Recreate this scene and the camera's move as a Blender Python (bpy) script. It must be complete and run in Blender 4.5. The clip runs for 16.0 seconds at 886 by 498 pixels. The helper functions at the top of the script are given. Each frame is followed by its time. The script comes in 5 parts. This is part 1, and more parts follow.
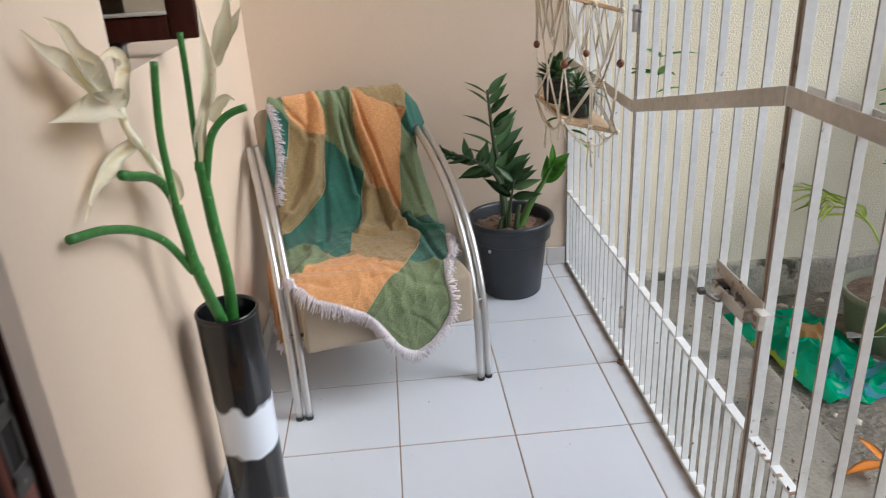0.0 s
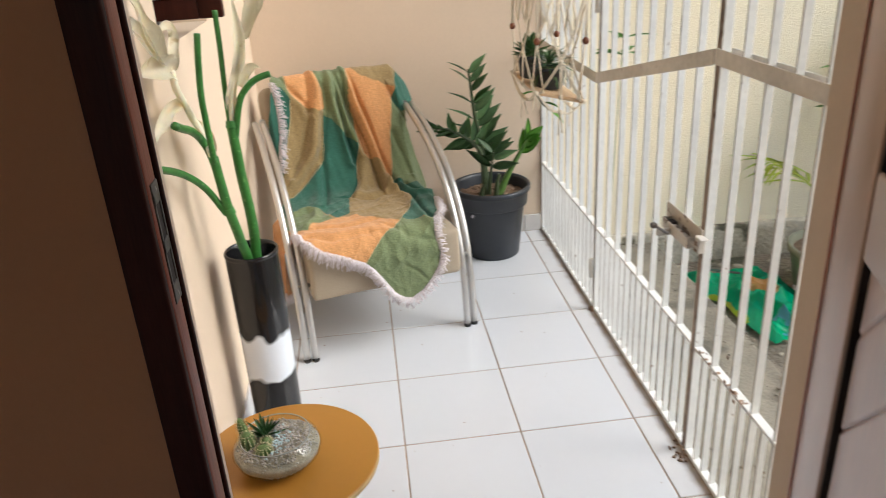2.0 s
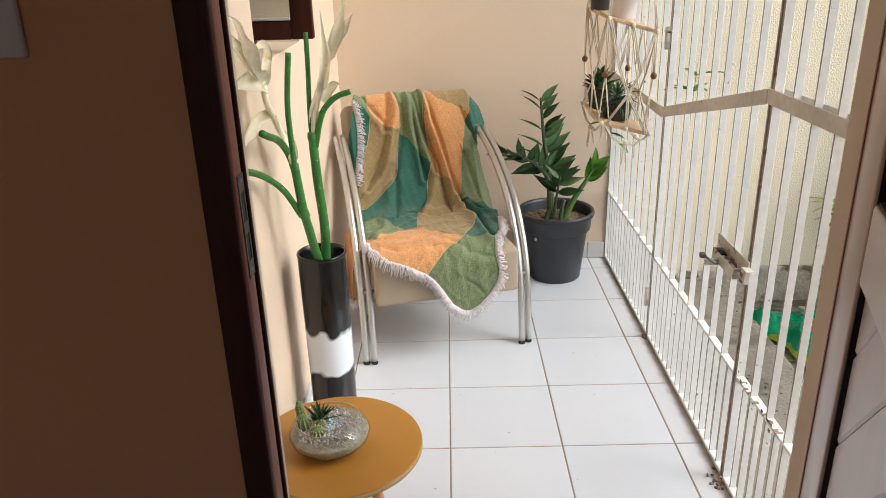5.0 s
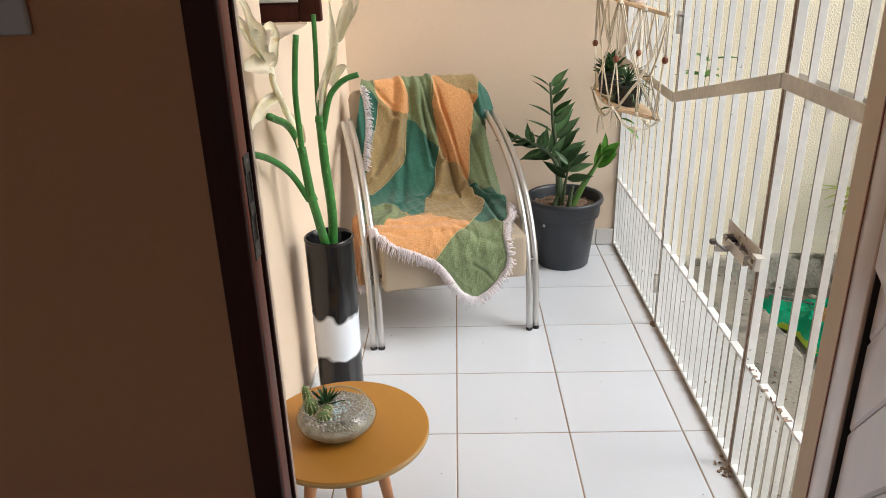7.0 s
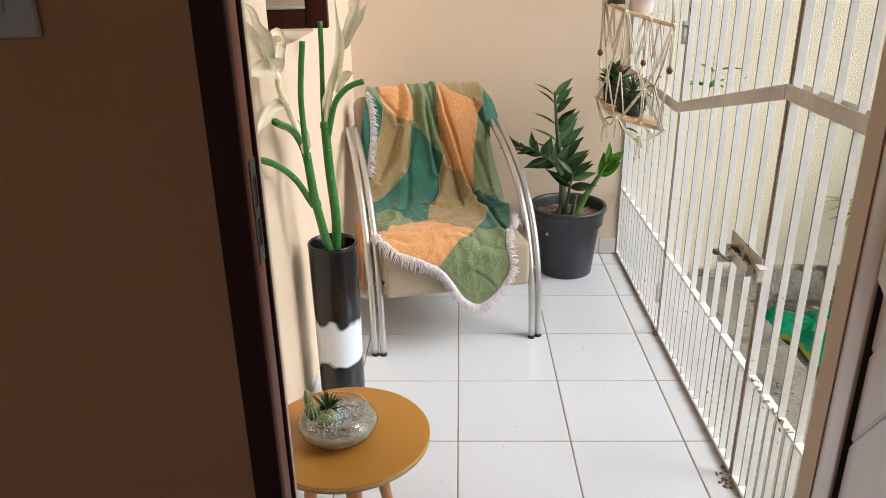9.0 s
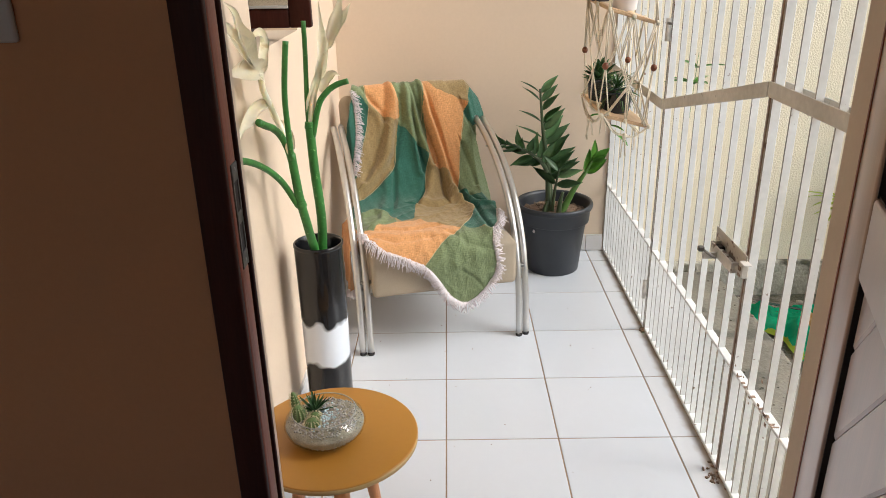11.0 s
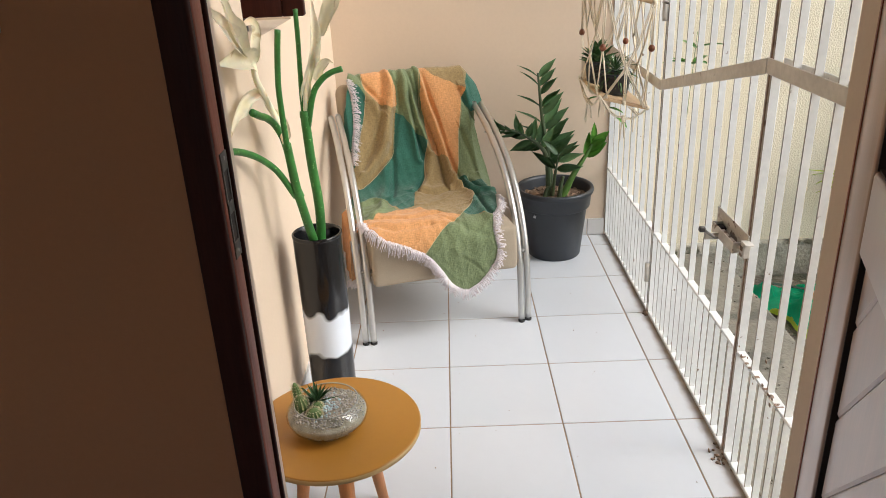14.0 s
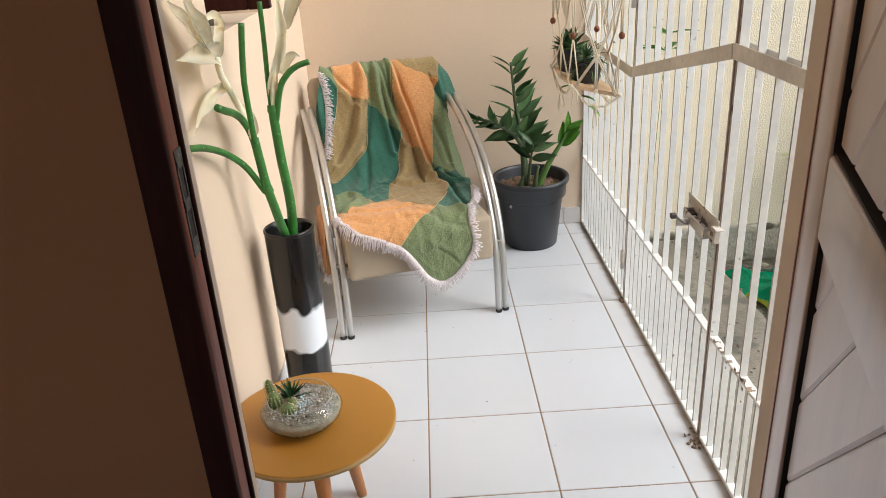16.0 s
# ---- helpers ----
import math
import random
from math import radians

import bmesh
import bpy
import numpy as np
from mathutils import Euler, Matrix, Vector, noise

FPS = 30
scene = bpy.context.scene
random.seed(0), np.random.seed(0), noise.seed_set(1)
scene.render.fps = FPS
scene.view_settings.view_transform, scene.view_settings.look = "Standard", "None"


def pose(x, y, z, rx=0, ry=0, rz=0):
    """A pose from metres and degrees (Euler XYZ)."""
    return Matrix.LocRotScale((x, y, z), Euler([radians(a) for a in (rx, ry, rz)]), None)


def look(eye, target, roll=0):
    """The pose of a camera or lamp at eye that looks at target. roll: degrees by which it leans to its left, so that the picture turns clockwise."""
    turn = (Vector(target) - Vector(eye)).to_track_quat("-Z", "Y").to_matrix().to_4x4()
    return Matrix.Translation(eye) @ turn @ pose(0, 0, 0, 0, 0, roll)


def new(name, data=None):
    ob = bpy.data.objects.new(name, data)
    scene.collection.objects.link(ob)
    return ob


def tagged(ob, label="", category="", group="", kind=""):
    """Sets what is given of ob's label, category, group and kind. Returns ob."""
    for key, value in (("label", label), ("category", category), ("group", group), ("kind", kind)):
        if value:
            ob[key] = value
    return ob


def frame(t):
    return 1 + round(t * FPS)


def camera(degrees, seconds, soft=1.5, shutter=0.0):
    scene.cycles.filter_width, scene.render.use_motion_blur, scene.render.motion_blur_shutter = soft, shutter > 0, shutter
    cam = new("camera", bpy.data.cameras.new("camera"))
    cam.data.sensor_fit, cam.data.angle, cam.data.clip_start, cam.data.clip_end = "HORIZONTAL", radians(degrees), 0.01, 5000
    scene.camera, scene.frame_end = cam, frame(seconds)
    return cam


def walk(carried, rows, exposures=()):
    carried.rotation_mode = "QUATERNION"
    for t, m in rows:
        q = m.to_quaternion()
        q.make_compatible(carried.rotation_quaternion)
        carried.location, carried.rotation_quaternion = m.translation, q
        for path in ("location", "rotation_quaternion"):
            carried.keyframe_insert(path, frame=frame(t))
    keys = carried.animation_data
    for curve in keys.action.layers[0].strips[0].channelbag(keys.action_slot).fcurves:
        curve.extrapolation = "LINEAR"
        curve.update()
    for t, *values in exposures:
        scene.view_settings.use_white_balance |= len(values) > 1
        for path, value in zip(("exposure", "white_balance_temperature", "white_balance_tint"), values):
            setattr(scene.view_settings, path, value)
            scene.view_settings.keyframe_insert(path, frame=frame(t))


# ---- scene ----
cam = camera(61.4, 16.0, soft=0.8, shutter=0.4)
PATH = [
    (0, (0.051, -1.395, 1.338), (0.16, 0.438, 0.547), -3.3),
    (0.5, (0.01, -1.471, 1.337), (0.013, 0.35, 0.511), -3.4),
    (0.8, (0.03, -1.519, 1.331), (-0.097, 0.278, 0.505), -4.8),
    (1, (0.054, -1.551, 1.333), (-0.203, 0.248, 0.498), -5.8),
    (1.2, (0.074, -1.577, 1.334), (-0.247, 0.201, 0.499), -6.5),
    (1.5, (0.077, -1.619, 1.34), (-0.134, 0.191, 0.516), -6.1),
    (1.7, (0.040, -1.652, 1.336), (0.0, 0.18, 0.522), -4.7),
    (2, (-0.016, -1.703, 1.336), (0.151, 0.121, 0.533), -3.5),
    (2.5, (-0.06, -1.803, 1.337), (0.242, 0.005, 0.537), -1.4),
    (3, (-0.027, -1.848, 1.356), (0.192, -0.009, 0.601), -0.0),
    (3.5, (0.013, -1.847, 1.354), (0.122, 0.011, 0.622), -0.5),
    (4, (0.02, -1.836, 1.356), (0.044, 0.025, 0.625), -1.5),
    (6.5, (0.019, -1.829, 1.343), (-0.022, 0.025, 0.594), -1.7),
    (7, (0.019, -1.824, 1.342), (-0.027, 0.024, 0.579), -1.6),
    (7.5, (0.018, -1.822, 1.34), (-0.026, 0.024, 0.572), -1.2),
    (8, (0.017, -1.831, 1.35), (-0.031, 0.021, 0.597), -0.8),
    (8.5, (0.014, -1.832, 1.35), (-0.042, 0.025, 0.611), -0.9),
    (9, (0.018, -1.828, 1.342), (-0.035, 0.027, 0.598), -1.0),
    (9.5, (0.023, -1.827, 1.354), (-0.015, 0.028, 0.608), -0.9),
    (12, (0.024, -1.822, 1.345), (0.006, 0.029, 0.588), -1.3),
    (12.5, (0.028, -1.826, 1.345), (0.003, 0.028, 0.596), -1.6),
    (13, (0.031, -1.826, 1.344), (0.003, 0.028, 0.595), -1.9),
    (13.5, (0.032, -1.824, 1.34), (0.0, 0.026, 0.582), -2.2),
    (14, (0.035, -1.814, 1.339), (0.002, 0.027, 0.558), -2.7),
    (14.5, (0.049, -1.809, 1.34), (0.025, 0.027, 0.547), -3.3),
    (15, (0.061, -1.805, 1.341), (0.052, 0.031, 0.55), -3.7),
    (15.5, (0.06, -1.802, 1.338), (0.061, 0.033, 0.541), -3.8),
    (16, (0.063, -1.807, 1.336), (0.073, 0.024, 0.532), -3.5),
]
EXPOSURES = [(0.0, 0.03, 5650, 7), (1.0, 0.26, 5850, 7), (1.5, 0.33, 6350, 6), (2.0, 0.37, 6120, 6), (4.0, 0.37, 6120, 6), (16.0, 0.36, 6120, 6)]
walk(cam, [(t, look(eye, target, roll)) for t, eye, target, roll in PATH], exposures=EXPOSURES)
SKY, SUN = 0.22, 1.6
LEG_ANGLES = (-74, 47, 167)
WEED_X, WEED_Z = 1.03, 0.78

# ---- world, sun, exposure ----
world = bpy.data.worlds.new("sky")
scene.world = world
world.use_nodes = True
_n = world.node_tree.nodes
_sky = _n.new("ShaderNodeTexSky")
_sky.sky_type, _sky.sun_disc = "NISHITA", False
_sky.sun_elevation, _sky.sun_rotation = radians(40), radians(108)
_sky.dust_density, _sky.air_density = 3.0, 1.0
_bg = _n["Background"]
_bg.inputs["Strength"].default_value = SKY
world.node_tree.links.new(_sky.outputs["Color"], _bg.inputs["Color"])
sun_data = bpy.data.lights.new("sun", "SUN")
sun_data.energy, sun_data.angle, sun_data.color = SUN, radians(36), (1.0, 0.98, 0.96)
sun = new("sun", sun_data)
sun.matrix_world = look((4.6, -1.55, 4.1), (0, 0, 0))


# ---- materials ----
def mat(name, base, rough=0.5, metal=0.0, var=0.08, scale=3.0, fine=60.0, bump=0.15, depth=0.002,
        stretch=(1, 1, 1), dark=None, dark_at=0.62, dark_scale=5.0, each=0.0, coat=0.0, spec=0.5, coat_rough=0.08):
    """Base colour varied at two scales, fine relief, optional worn or stained patches and a shift for each piece."""
    m = bpy.data.materials.new(name)
    m.use_nodes = True
    nt = m.node_tree
    N, K = nt.nodes, nt.links
    p = N["Principled BSDF"]
    tc = N.new("ShaderNodeTexCoord")
    mp = N.new("ShaderNodeMapping")
    mp.inputs["Scale"].default_value = stretch
    K.new(tc.outputs["Object"], mp.inputs["Vector"])

    def noise_tex(s, detail=4):
        t = N.new("ShaderNodeTexNoise")
        t.inputs["Scale"].default_value, t.inputs["Detail"].default_value = s, detail
        K.new(mp.outputs["Vector"], t.inputs["Vector"])
        return t

    big, small = noise_tex(scale), noise_tex(fine, 3)
    add = N.new("ShaderNodeMath")
    add.operation = "MULTIPLY_ADD"
    K.new(small.outputs["Fac"], add.inputs[0])
    add.inputs[1].default_value = 0.5
    K.new(big.outputs["Fac"], add.inputs[2])
    rng = N.new("ShaderNodeMapRange")
    rng.inputs["From Min"].default_value, rng.inputs["From Max"].default_value = 0.45, 1.05
    rng.inputs["To Min"].default_value, rng.inputs["To Max"].default_value = 1 - var, 1 + var
    K.new(add.outputs[0], rng.inputs["Value"])
    value = rng.outputs["Result"]
    if each:
        info = N.new("ShaderNodeObjectInfo")
        r2 = N.new("ShaderNodeMapRange")
        r2.inputs["To Min"].default_value, r2.inputs["To Max"].default_value = 1 - each, 1 + each
        K.new(info.outputs["Random"], r2.inputs["Value"])
        mul = N.new("ShaderNodeMath")
        mul.operation = "MULTIPLY"
        K.new(value, mul.inputs[0])
        K.new(r2.outputs["Result"], mul.inputs[1])
        value = mul.outputs[0]
    sc = N.new("ShaderNodeVectorMath")
    sc.operation = "SCALE"
    sc.inputs[0].default_value = base
    K.new(value, sc.inputs["Scale"])
    colour = sc.outputs["Vector"]
    if dark:
        st = noise_tex(dark_scale, 6)
        rmp = N.new("ShaderNodeMapRange")
        rmp.inputs["From Min"].default_value, rmp.inputs["From Max"].default_value = dark_at, dark_at + 0.06
        K.new(st.outputs["Fac"], rmp.inputs["Value"])
        mix = N.new("ShaderNodeMix")
        mix.data_type = "RGBA"
        K.new(rmp.outputs["Result"], mix.inputs["Factor"])
        K.new(colour, mix.inputs["A"])
        mix.inputs["B"].default_value = (*dark, 1)
        colour = mix.outputs["Result"]
    K.new(colour, p.inputs["Base Color"])
    p.inputs["Roughness"].default_value, p.inputs["Metallic"].default_value = rough, metal
    p.inputs["Coat Weight"].default_value, p.inputs["Coat Roughness"].default_value = coat, coat_rough
    p.inputs["Specular IOR Level"].default_value = spec
    if bump:
        b = N.new("ShaderNodeBump")
        b.inputs["Strength"].default_value, b.inputs["Distance"].default_value = bump, depth
        K.new(small.outputs["Fac"], b.inputs["Height"])
        K.new(b.outputs["Normal"], p.inputs["Normal"])
    return m


def weave(name, base, var=0.09):
    """Loosely woven cloth: crossing threads as relief and colour, on the cloth's own metres."""
    m = mat(name, base, rough=0.95, var=var, scale=14, fine=220, bump=0, spec=0.15)
    nt = m.node_tree
    N, K = nt.nodes, nt.links
    p = N["Principled BSDF"]
    p.inputs["Sheen Weight"].default_value = 0.2
    uvn = N.new("ShaderNodeTexCoord")
    waves = []
    for sx, sy in ((420, 60), (60, 420)):
        mp = N.new("ShaderNodeMapping")
        mp.inputs["Scale"].default_value = (sx, sy, 1)
        K.new(uvn.outputs["UV"], mp.inputs["Vector"])
        w = N.new("ShaderNodeTexNoise")
        w.inputs["Scale"].default_value, w.inputs["Detail"].default_value = 1.0, 1.0
        K.new(mp.outputs["Vector"], w.inputs["Vector"])
        waves.append(w)
    mx = N.new("ShaderNodeMath")
    mx.operation = "ADD"
    K.new(waves[0].outputs["Fac"], mx.inputs[0])
    K.new(waves[1].outputs["Fac"], mx.inputs[1])
    rng = N.new("ShaderNodeMapRange")
    rng.inputs["From Min"].default_value, rng.inputs["From Max"].default_value = 0.7, 1.3
    rng.inputs["To Min"].default_value, rng.inputs["To Max"].default_value = 0.82, 1.18
    K.new(mx.outputs[0], rng.inputs["Value"])
    old = p.inputs["Base Color"].links[0].from_socket
    sc = N.new("ShaderNodeVectorMath")
    sc.operation = "SCALE"
    K.new(old, sc.inputs[0])
    K.new(rng.outputs["Result"], sc.inputs["Scale"])
    K.new(sc.outputs["Vector"], p.inputs["Base Color"])
    b = N.new("ShaderNodeBump")
    b.inputs["Strength"].default_value, b.inputs["Distance"].default_value = 0.8, 0.0016
    K.new(mx.outputs[0], b.inputs["Height"])
    K.new(b.outputs["Normal"], p.inputs["Normal"])
    return m


M_WALL = mat("porch_wall_paint", (0.70, 0.565, 0.43), rough=0.75, var=0.035, scale=1.3, fine=90, bump=0.12)
M_INNER = mat("room_wall_paint", (0.48, 0.20, 0.083), rough=0.7, var=0.05, scale=1.5, fine=90, bump=0.1)
M_ROOM = mat("room_shell_paint", (0.62, 0.52, 0.42), rough=0.8, var=0.04, scale=1.5, bump=0)
M_CEIL = mat("ceiling_paint", (0.8, 0.78, 0.74), rough=0.8, var=0.03, bump=0.05)
M_STUCCO = mat("rough_cast_stucco", (0.86, 0.77, 0.565), rough=0.92, var=0.09, scale=2.2, fine=140, bump=0.9, depth=0.0055,
               dark=(0.66, 0.58, 0.37), dark_at=0.64, dark_scale=1.7)
M_PLINTH = mat("mossy_concrete", (0.50, 0.45, 0.345), rough=0.95, var=0.35, scale=7, fine=60, bump=0.9, depth=0.01,
               dark=(0.11, 0.10, 0.062), dark_at=0.60, dark_scale=6)
M_CONC = mat("worn_concrete", (0.215, 0.192, 0.148), rough=0.85, var=0.34, scale=5, fine=75, bump=0.7, depth=0.006,
             dark=(0.12, 0.11, 0.085), dark_at=0.58, dark_scale=3.5)
M_EARTH = mat("damp_earth", (0.21, 0.18, 0.135), rough=0.95, var=0.35, scale=6, fine=50, bump=1.0, depth=0.02,
              dark=(0.11, 0.105, 0.065), dark_at=0.56)
M_TILE = mat("white_glazed_tile", (0.63, 0.66, 0.705), rough=0.09, var=0.015, scale=4, fine=40, bump=0.02, each=0.02,
             dark=(0.60, 0.585, 0.56), dark_at=0.72, dark_scale=9)
M_TILE_STAINED = mat("rust_stained_tile", (0.63, 0.645, 0.67), rough=0.14, var=0.03, scale=6, fine=60, bump=0.04,
                     dark=(0.58, 0.54, 0.47), dark_at=0.63, dark_scale=11)
_nt = M_TILE_STAINED.node_tree
_p = _nt.nodes["Principled BSDF"]
_tc, _sep, _nz, _ma, _rmp, _mix = (_nt.nodes.new(n) for n in ("ShaderNodeTexCoord", "ShaderNodeSeparateXYZ", "ShaderNodeTexNoise", "ShaderNodeMath", "ShaderNodeMapRange", "ShaderNodeMix"))
_nz.inputs["Scale"].default_value, _nz.inputs["Detail"].default_value = 16, 4
_ma.operation, _ma.inputs[1].default_value = "MULTIPLY_ADD", 0.05
_rmp.inputs["From Min"].default_value, _rmp.inputs["From Max"].default_value, _rmp.inputs["To Max"].default_value = 0.070, 0.106, 0.80
_mix.data_type = "RGBA"
_mix.inputs["B"].default_value = (0.33, 0.235, 0.145, 1)
_was = _p.inputs["Base Color"].links[0].from_socket
for a, b in ((_tc.outputs["Object"], _sep.inputs[0]), (_tc.outputs["Object"], _nz.inputs["Vector"]), (_nz.outputs["Fac"], _ma.inputs[0]), (_sep.outputs["X"], _ma.inputs[2]),
             (_ma.outputs[0], _rmp.inputs["Value"]), (_rmp.outputs["Result"], _mix.inputs["Factor"]), (_was, _mix.inputs["A"]), (_mix.outputs["Result"], _p.inputs["Base Color"])):
    _nt.links.new(a, b)
M_GROUT = mat("dirty_grout", (0.28, 0.195, 0.125), rough=0.9, var=0.3, scale=8, fine=90, bump=0.4)
M_SKIRT = mat("grey_white_skirting_tile", (0.62, 0.60, 0.58), rough=0.18, var=0.05, scale=5, bump=0.03, each=0.02)
M_GATE = mat("chipped_white_gate_paint", (0.74, 0.735, 0.705), rough=0.42, var=0.13, scale=6, fine=70, bump=0.15,
             dark=(0.20, 0.12, 0.07), dark_at=0.69, dark_scale=52)
# darker gate paint: grime, with the shade of porch-side faces put in
M_RAIL = mat("grimy_shaded_gate_paint", (0.60, 0.565, 0.505), rough=0.45, var=0.22, scale=5, fine=70, bump=0.2,
             dark=(0.10, 0.06, 0.04), dark_at=0.70, dark_scale=26)
M_BOLT = mat("rust_spotted_bolt_paint", (0.56, 0.51, 0.44), rough=0.5, var=0.2, scale=12, fine=90, bump=0.3,
             dark=(0.13, 0.075, 0.045), dark_at=0.58, dark_scale=30)
# darker brown-grey for the narrow porch-side edges of bars and stiles
M_DARK_EDGE = mat("dark_gate_edge", (0.36, 0.31, 0.26), rough=0.6, var=0.3, scale=20, bump=0.2, dark=(0.12, 0.07, 0.045), dark_at=0.60, dark_scale=18)
M_RUST = mat("rusty_bare_steel", (0.27, 0.18, 0.12), rough=0.8, var=0.35, scale=30, bump=0.4)
M_STEEL = mat("scuffed_steel", (0.26, 0.25, 0.235), rough=0.5, metal=0.9, var=0.15, scale=30, bump=0.1)
M_PLATE = mat("tarnished_strike_steel", (0.13, 0.12, 0.11), rough=0.55, metal=0.8, var=0.3, scale=40, bump=0.15)
M_ALU = mat("brushed_aluminium", (0.60, 0.59, 0.575), rough=0.40, metal=1.0, var=0.06, scale=8, bump=0.05)
M_RUBBER = mat("black_rubber", (0.03, 0.028, 0.027), rough=0.7, var=0.1, bump=0)
M_WOOD = mat("dark_varnished_wood", (0.042, 0.010, 0.006), rough=0.55, var=0.35, scale=5, fine=40, bump=0.15,
             stretch=(9, 9, 0.7), spec=0.15)
# lighter copy of the frame wood; light on the jamb is in its colour
M_JAMB = mat("lighter_frame_varnish", (0.25, 0.072, 0.042), rough=0.45, var=0.3, scale=5, fine=40, bump=0.12, stretch=(9, 9, 0.7), spec=0.25)
M_DOOR = mat("varnished_door_wood", (0.36, 0.195, 0.118), rough=0.45, var=0.18, scale=2.5, fine=30, bump=0.08,
             stretch=(8, 8, 0.8), coat=1.0, coat_rough=0.34)
M_DOOR.node_tree.nodes["Principled BSDF"].inputs["Coat IOR"].default_value = 1.7
# near-black that paints shade into gaps, holes and grooves; also colours one screw
M_GAP = mat("gap_shade_and_screw", (0.022, 0.011, 0.008), rough=0.7, var=0.2, bump=0)
M_CUSHION = mat("beige_canvas_upholstery", (0.37, 0.305, 0.225), rough=0.95, var=0.12, scale=6, fine=260, bump=0.5, depth=0.0015)
M_TERRA = weave("burnt_orange_weave", (0.58, 0.295, 0.122))
M_OLIVE = weave("sage_green_weave", (0.165, 0.205, 0.105))
M_TEAL = weave("teal_weave", (0.036, 0.122, 0.088))
M_TAN = weave("khaki_weave", (0.285, 0.205, 0.095))
M_SEAM = weave("cream_seam_thread", (0.46, 0.38, 0.22))
M_FRINGE = mat("pale_pink_yarn", (0.74, 0.68, 0.70), rough=0.95, var=0.12, scale=30, bump=0)
M_POT = mat("black_nursery_plastic", (0.024, 0.028, 0.035), rough=0.42, var=0.15, scale=9, fine=50, bump=0.08)
M_SOIL = mat("dry_potting_soil", (0.20, 0.13, 0.085), rough=0.98, var=0.5, scale=25, fine=140, bump=1.0, depth=0.01)
M_LEAF = mat("glossy_dark_leaf", (0.095, 0.190, 0.075), rough=0.38, var=0.25, scale=14, bump=0.1, each=0.3)
M_LEAF_NEW = mat("fresh_light_leaf", (0.13, 0.32, 0.045), rough=0.35, var=0.2, scale=14, bump=0.1, each=0.15)
M_STALK = mat("fleshy_plant_stalk", (0.060, 0.088, 0.040), rough=0.45, var=0.25, scale=20, bump=0.1)
M_STALK_NEW = mat("young_green_stalk", (0.11, 0.22, 0.05), rough=0.45, var=0.25, scale=20, bump=0.1)
M_STEM = mat("painted_foam_stem", (0.040, 0.175, 0.032), rough=0.45, var=0.28, scale=22, fine=130, bump=0.25,
             dark=(0.24, 0.45, 0.15), dark_at=0.66, dark_scale=130)
M_PETAL = mat("cream_foam_petal", (0.90, 0.84, 0.66), rough=0.6, var=0.10, scale=9, bump=0.1, dark=(0.66, 0.53, 0.28), dark_at=0.66, dark_scale=16)
_p = M_PETAL.node_tree.nodes["Principled BSDF"]
_p.inputs["Subsurface Weight"].default_value = 0.5
_p.inputs["Subsurface Radius"].default_value, _p.inputs["Subsurface Scale"].default_value = (1.0, 0.8, 0.5), 0.012
M_TABLE = mat("mustard_lacquer", (0.46, 0.215, 0.035), rough=0.32, var=0.04, scale=3, fine=80, bump=0.03)
M_EDGE = mat("pale_mdf_edge", (0.50, 0.34, 0.14), rough=0.6, var=0.1, scale=20, bump=0.1)
M_LEG = mat("orange_pine", (0.56, 0.24, 0.085), rough=0.42, var=0.22, scale=6, fine=40, bump=0.1, stretch=(6, 6, 0.8),
            dark=(0.20, 0.085, 0.035), dark_at=0.70, dark_scale=4)
M_STONE = mat("washed_pebble", (0.50, 0.47, 0.43), rough=0.8, var=0.25, scale=60, bump=0.2)
M_STONE_BLUE = mat("pale_blue_pebble", (0.55, 0.68, 0.72), rough=0.7, var=0.15, scale=60, bump=0.2)
M_LIP = mat("polished_glass_lip", (0.42, 0.43, 0.40), rough=0.08, var=0.03, bump=0)
M_SAND = mat("grey_sand", (0.44, 0.39, 0.31), rough=0.95, var=0.3, scale=40, fine=260, bump=0.8, depth=0.003)
M_CACTUS = mat("cactus_skin", (0.14, 0.22, 0.07), rough=0.6, var=0.2, scale=30, bump=0.2)
M_SPINE = mat("pale_spines", (0.72, 0.66, 0.42), rough=0.7, var=0.1, bump=0)
M_ALOE = mat("aloe_leaf", (0.06, 0.16, 0.05), rough=0.45, var=0.2, scale=40, bump=0.1)
M_CORD = mat("raw_cotton_cord", (0.74, 0.66, 0.52), rough=0.95, var=0.1, scale=40, fine=300, bump=0.5)
M_BOARD = mat("pale_pine_board", (0.62, 0.43, 0.25), rough=0.55, var=0.14, scale=5, fine=40, bump=0.1, stretch=(8, 1, 8))
M_BEAD = mat("brown_wooden_bead", (0.19, 0.06, 0.025), rough=0.35, var=0.15, scale=60, bump=0.05)
M_WHITE_POT = mat("white_plastic_pot", (0.70, 0.68, 0.70), rough=0.4, var=0.04, bump=0)
M_SUCC = mat("succulent_leaf", (0.085, 0.18, 0.06), rough=0.45, var=0.25, scale=40, bump=0.05)
M_BAG = mat("green_plastic_film", (0.01, 0.54, 0.26), rough=0.22, var=0.25, scale=9, fine=60, bump=0.1)
M_BAG_YEL = mat("lime_print", (0.42, 0.55, 0.03), rough=0.3, var=0.1, bump=0)
M_BAG_BLUE = mat("light_blue_print", (0.14, 0.50, 0.58), rough=0.3, var=0.25, scale=20, bump=0)
M_BAG_ORG = mat("tan_print", (0.62, 0.36, 0.12), rough=0.3, var=0.15, bump=0)
M_INK = mat("dark_print", (0.02, 0.07, 0.05), rough=0.4, var=0.05, bump=0)
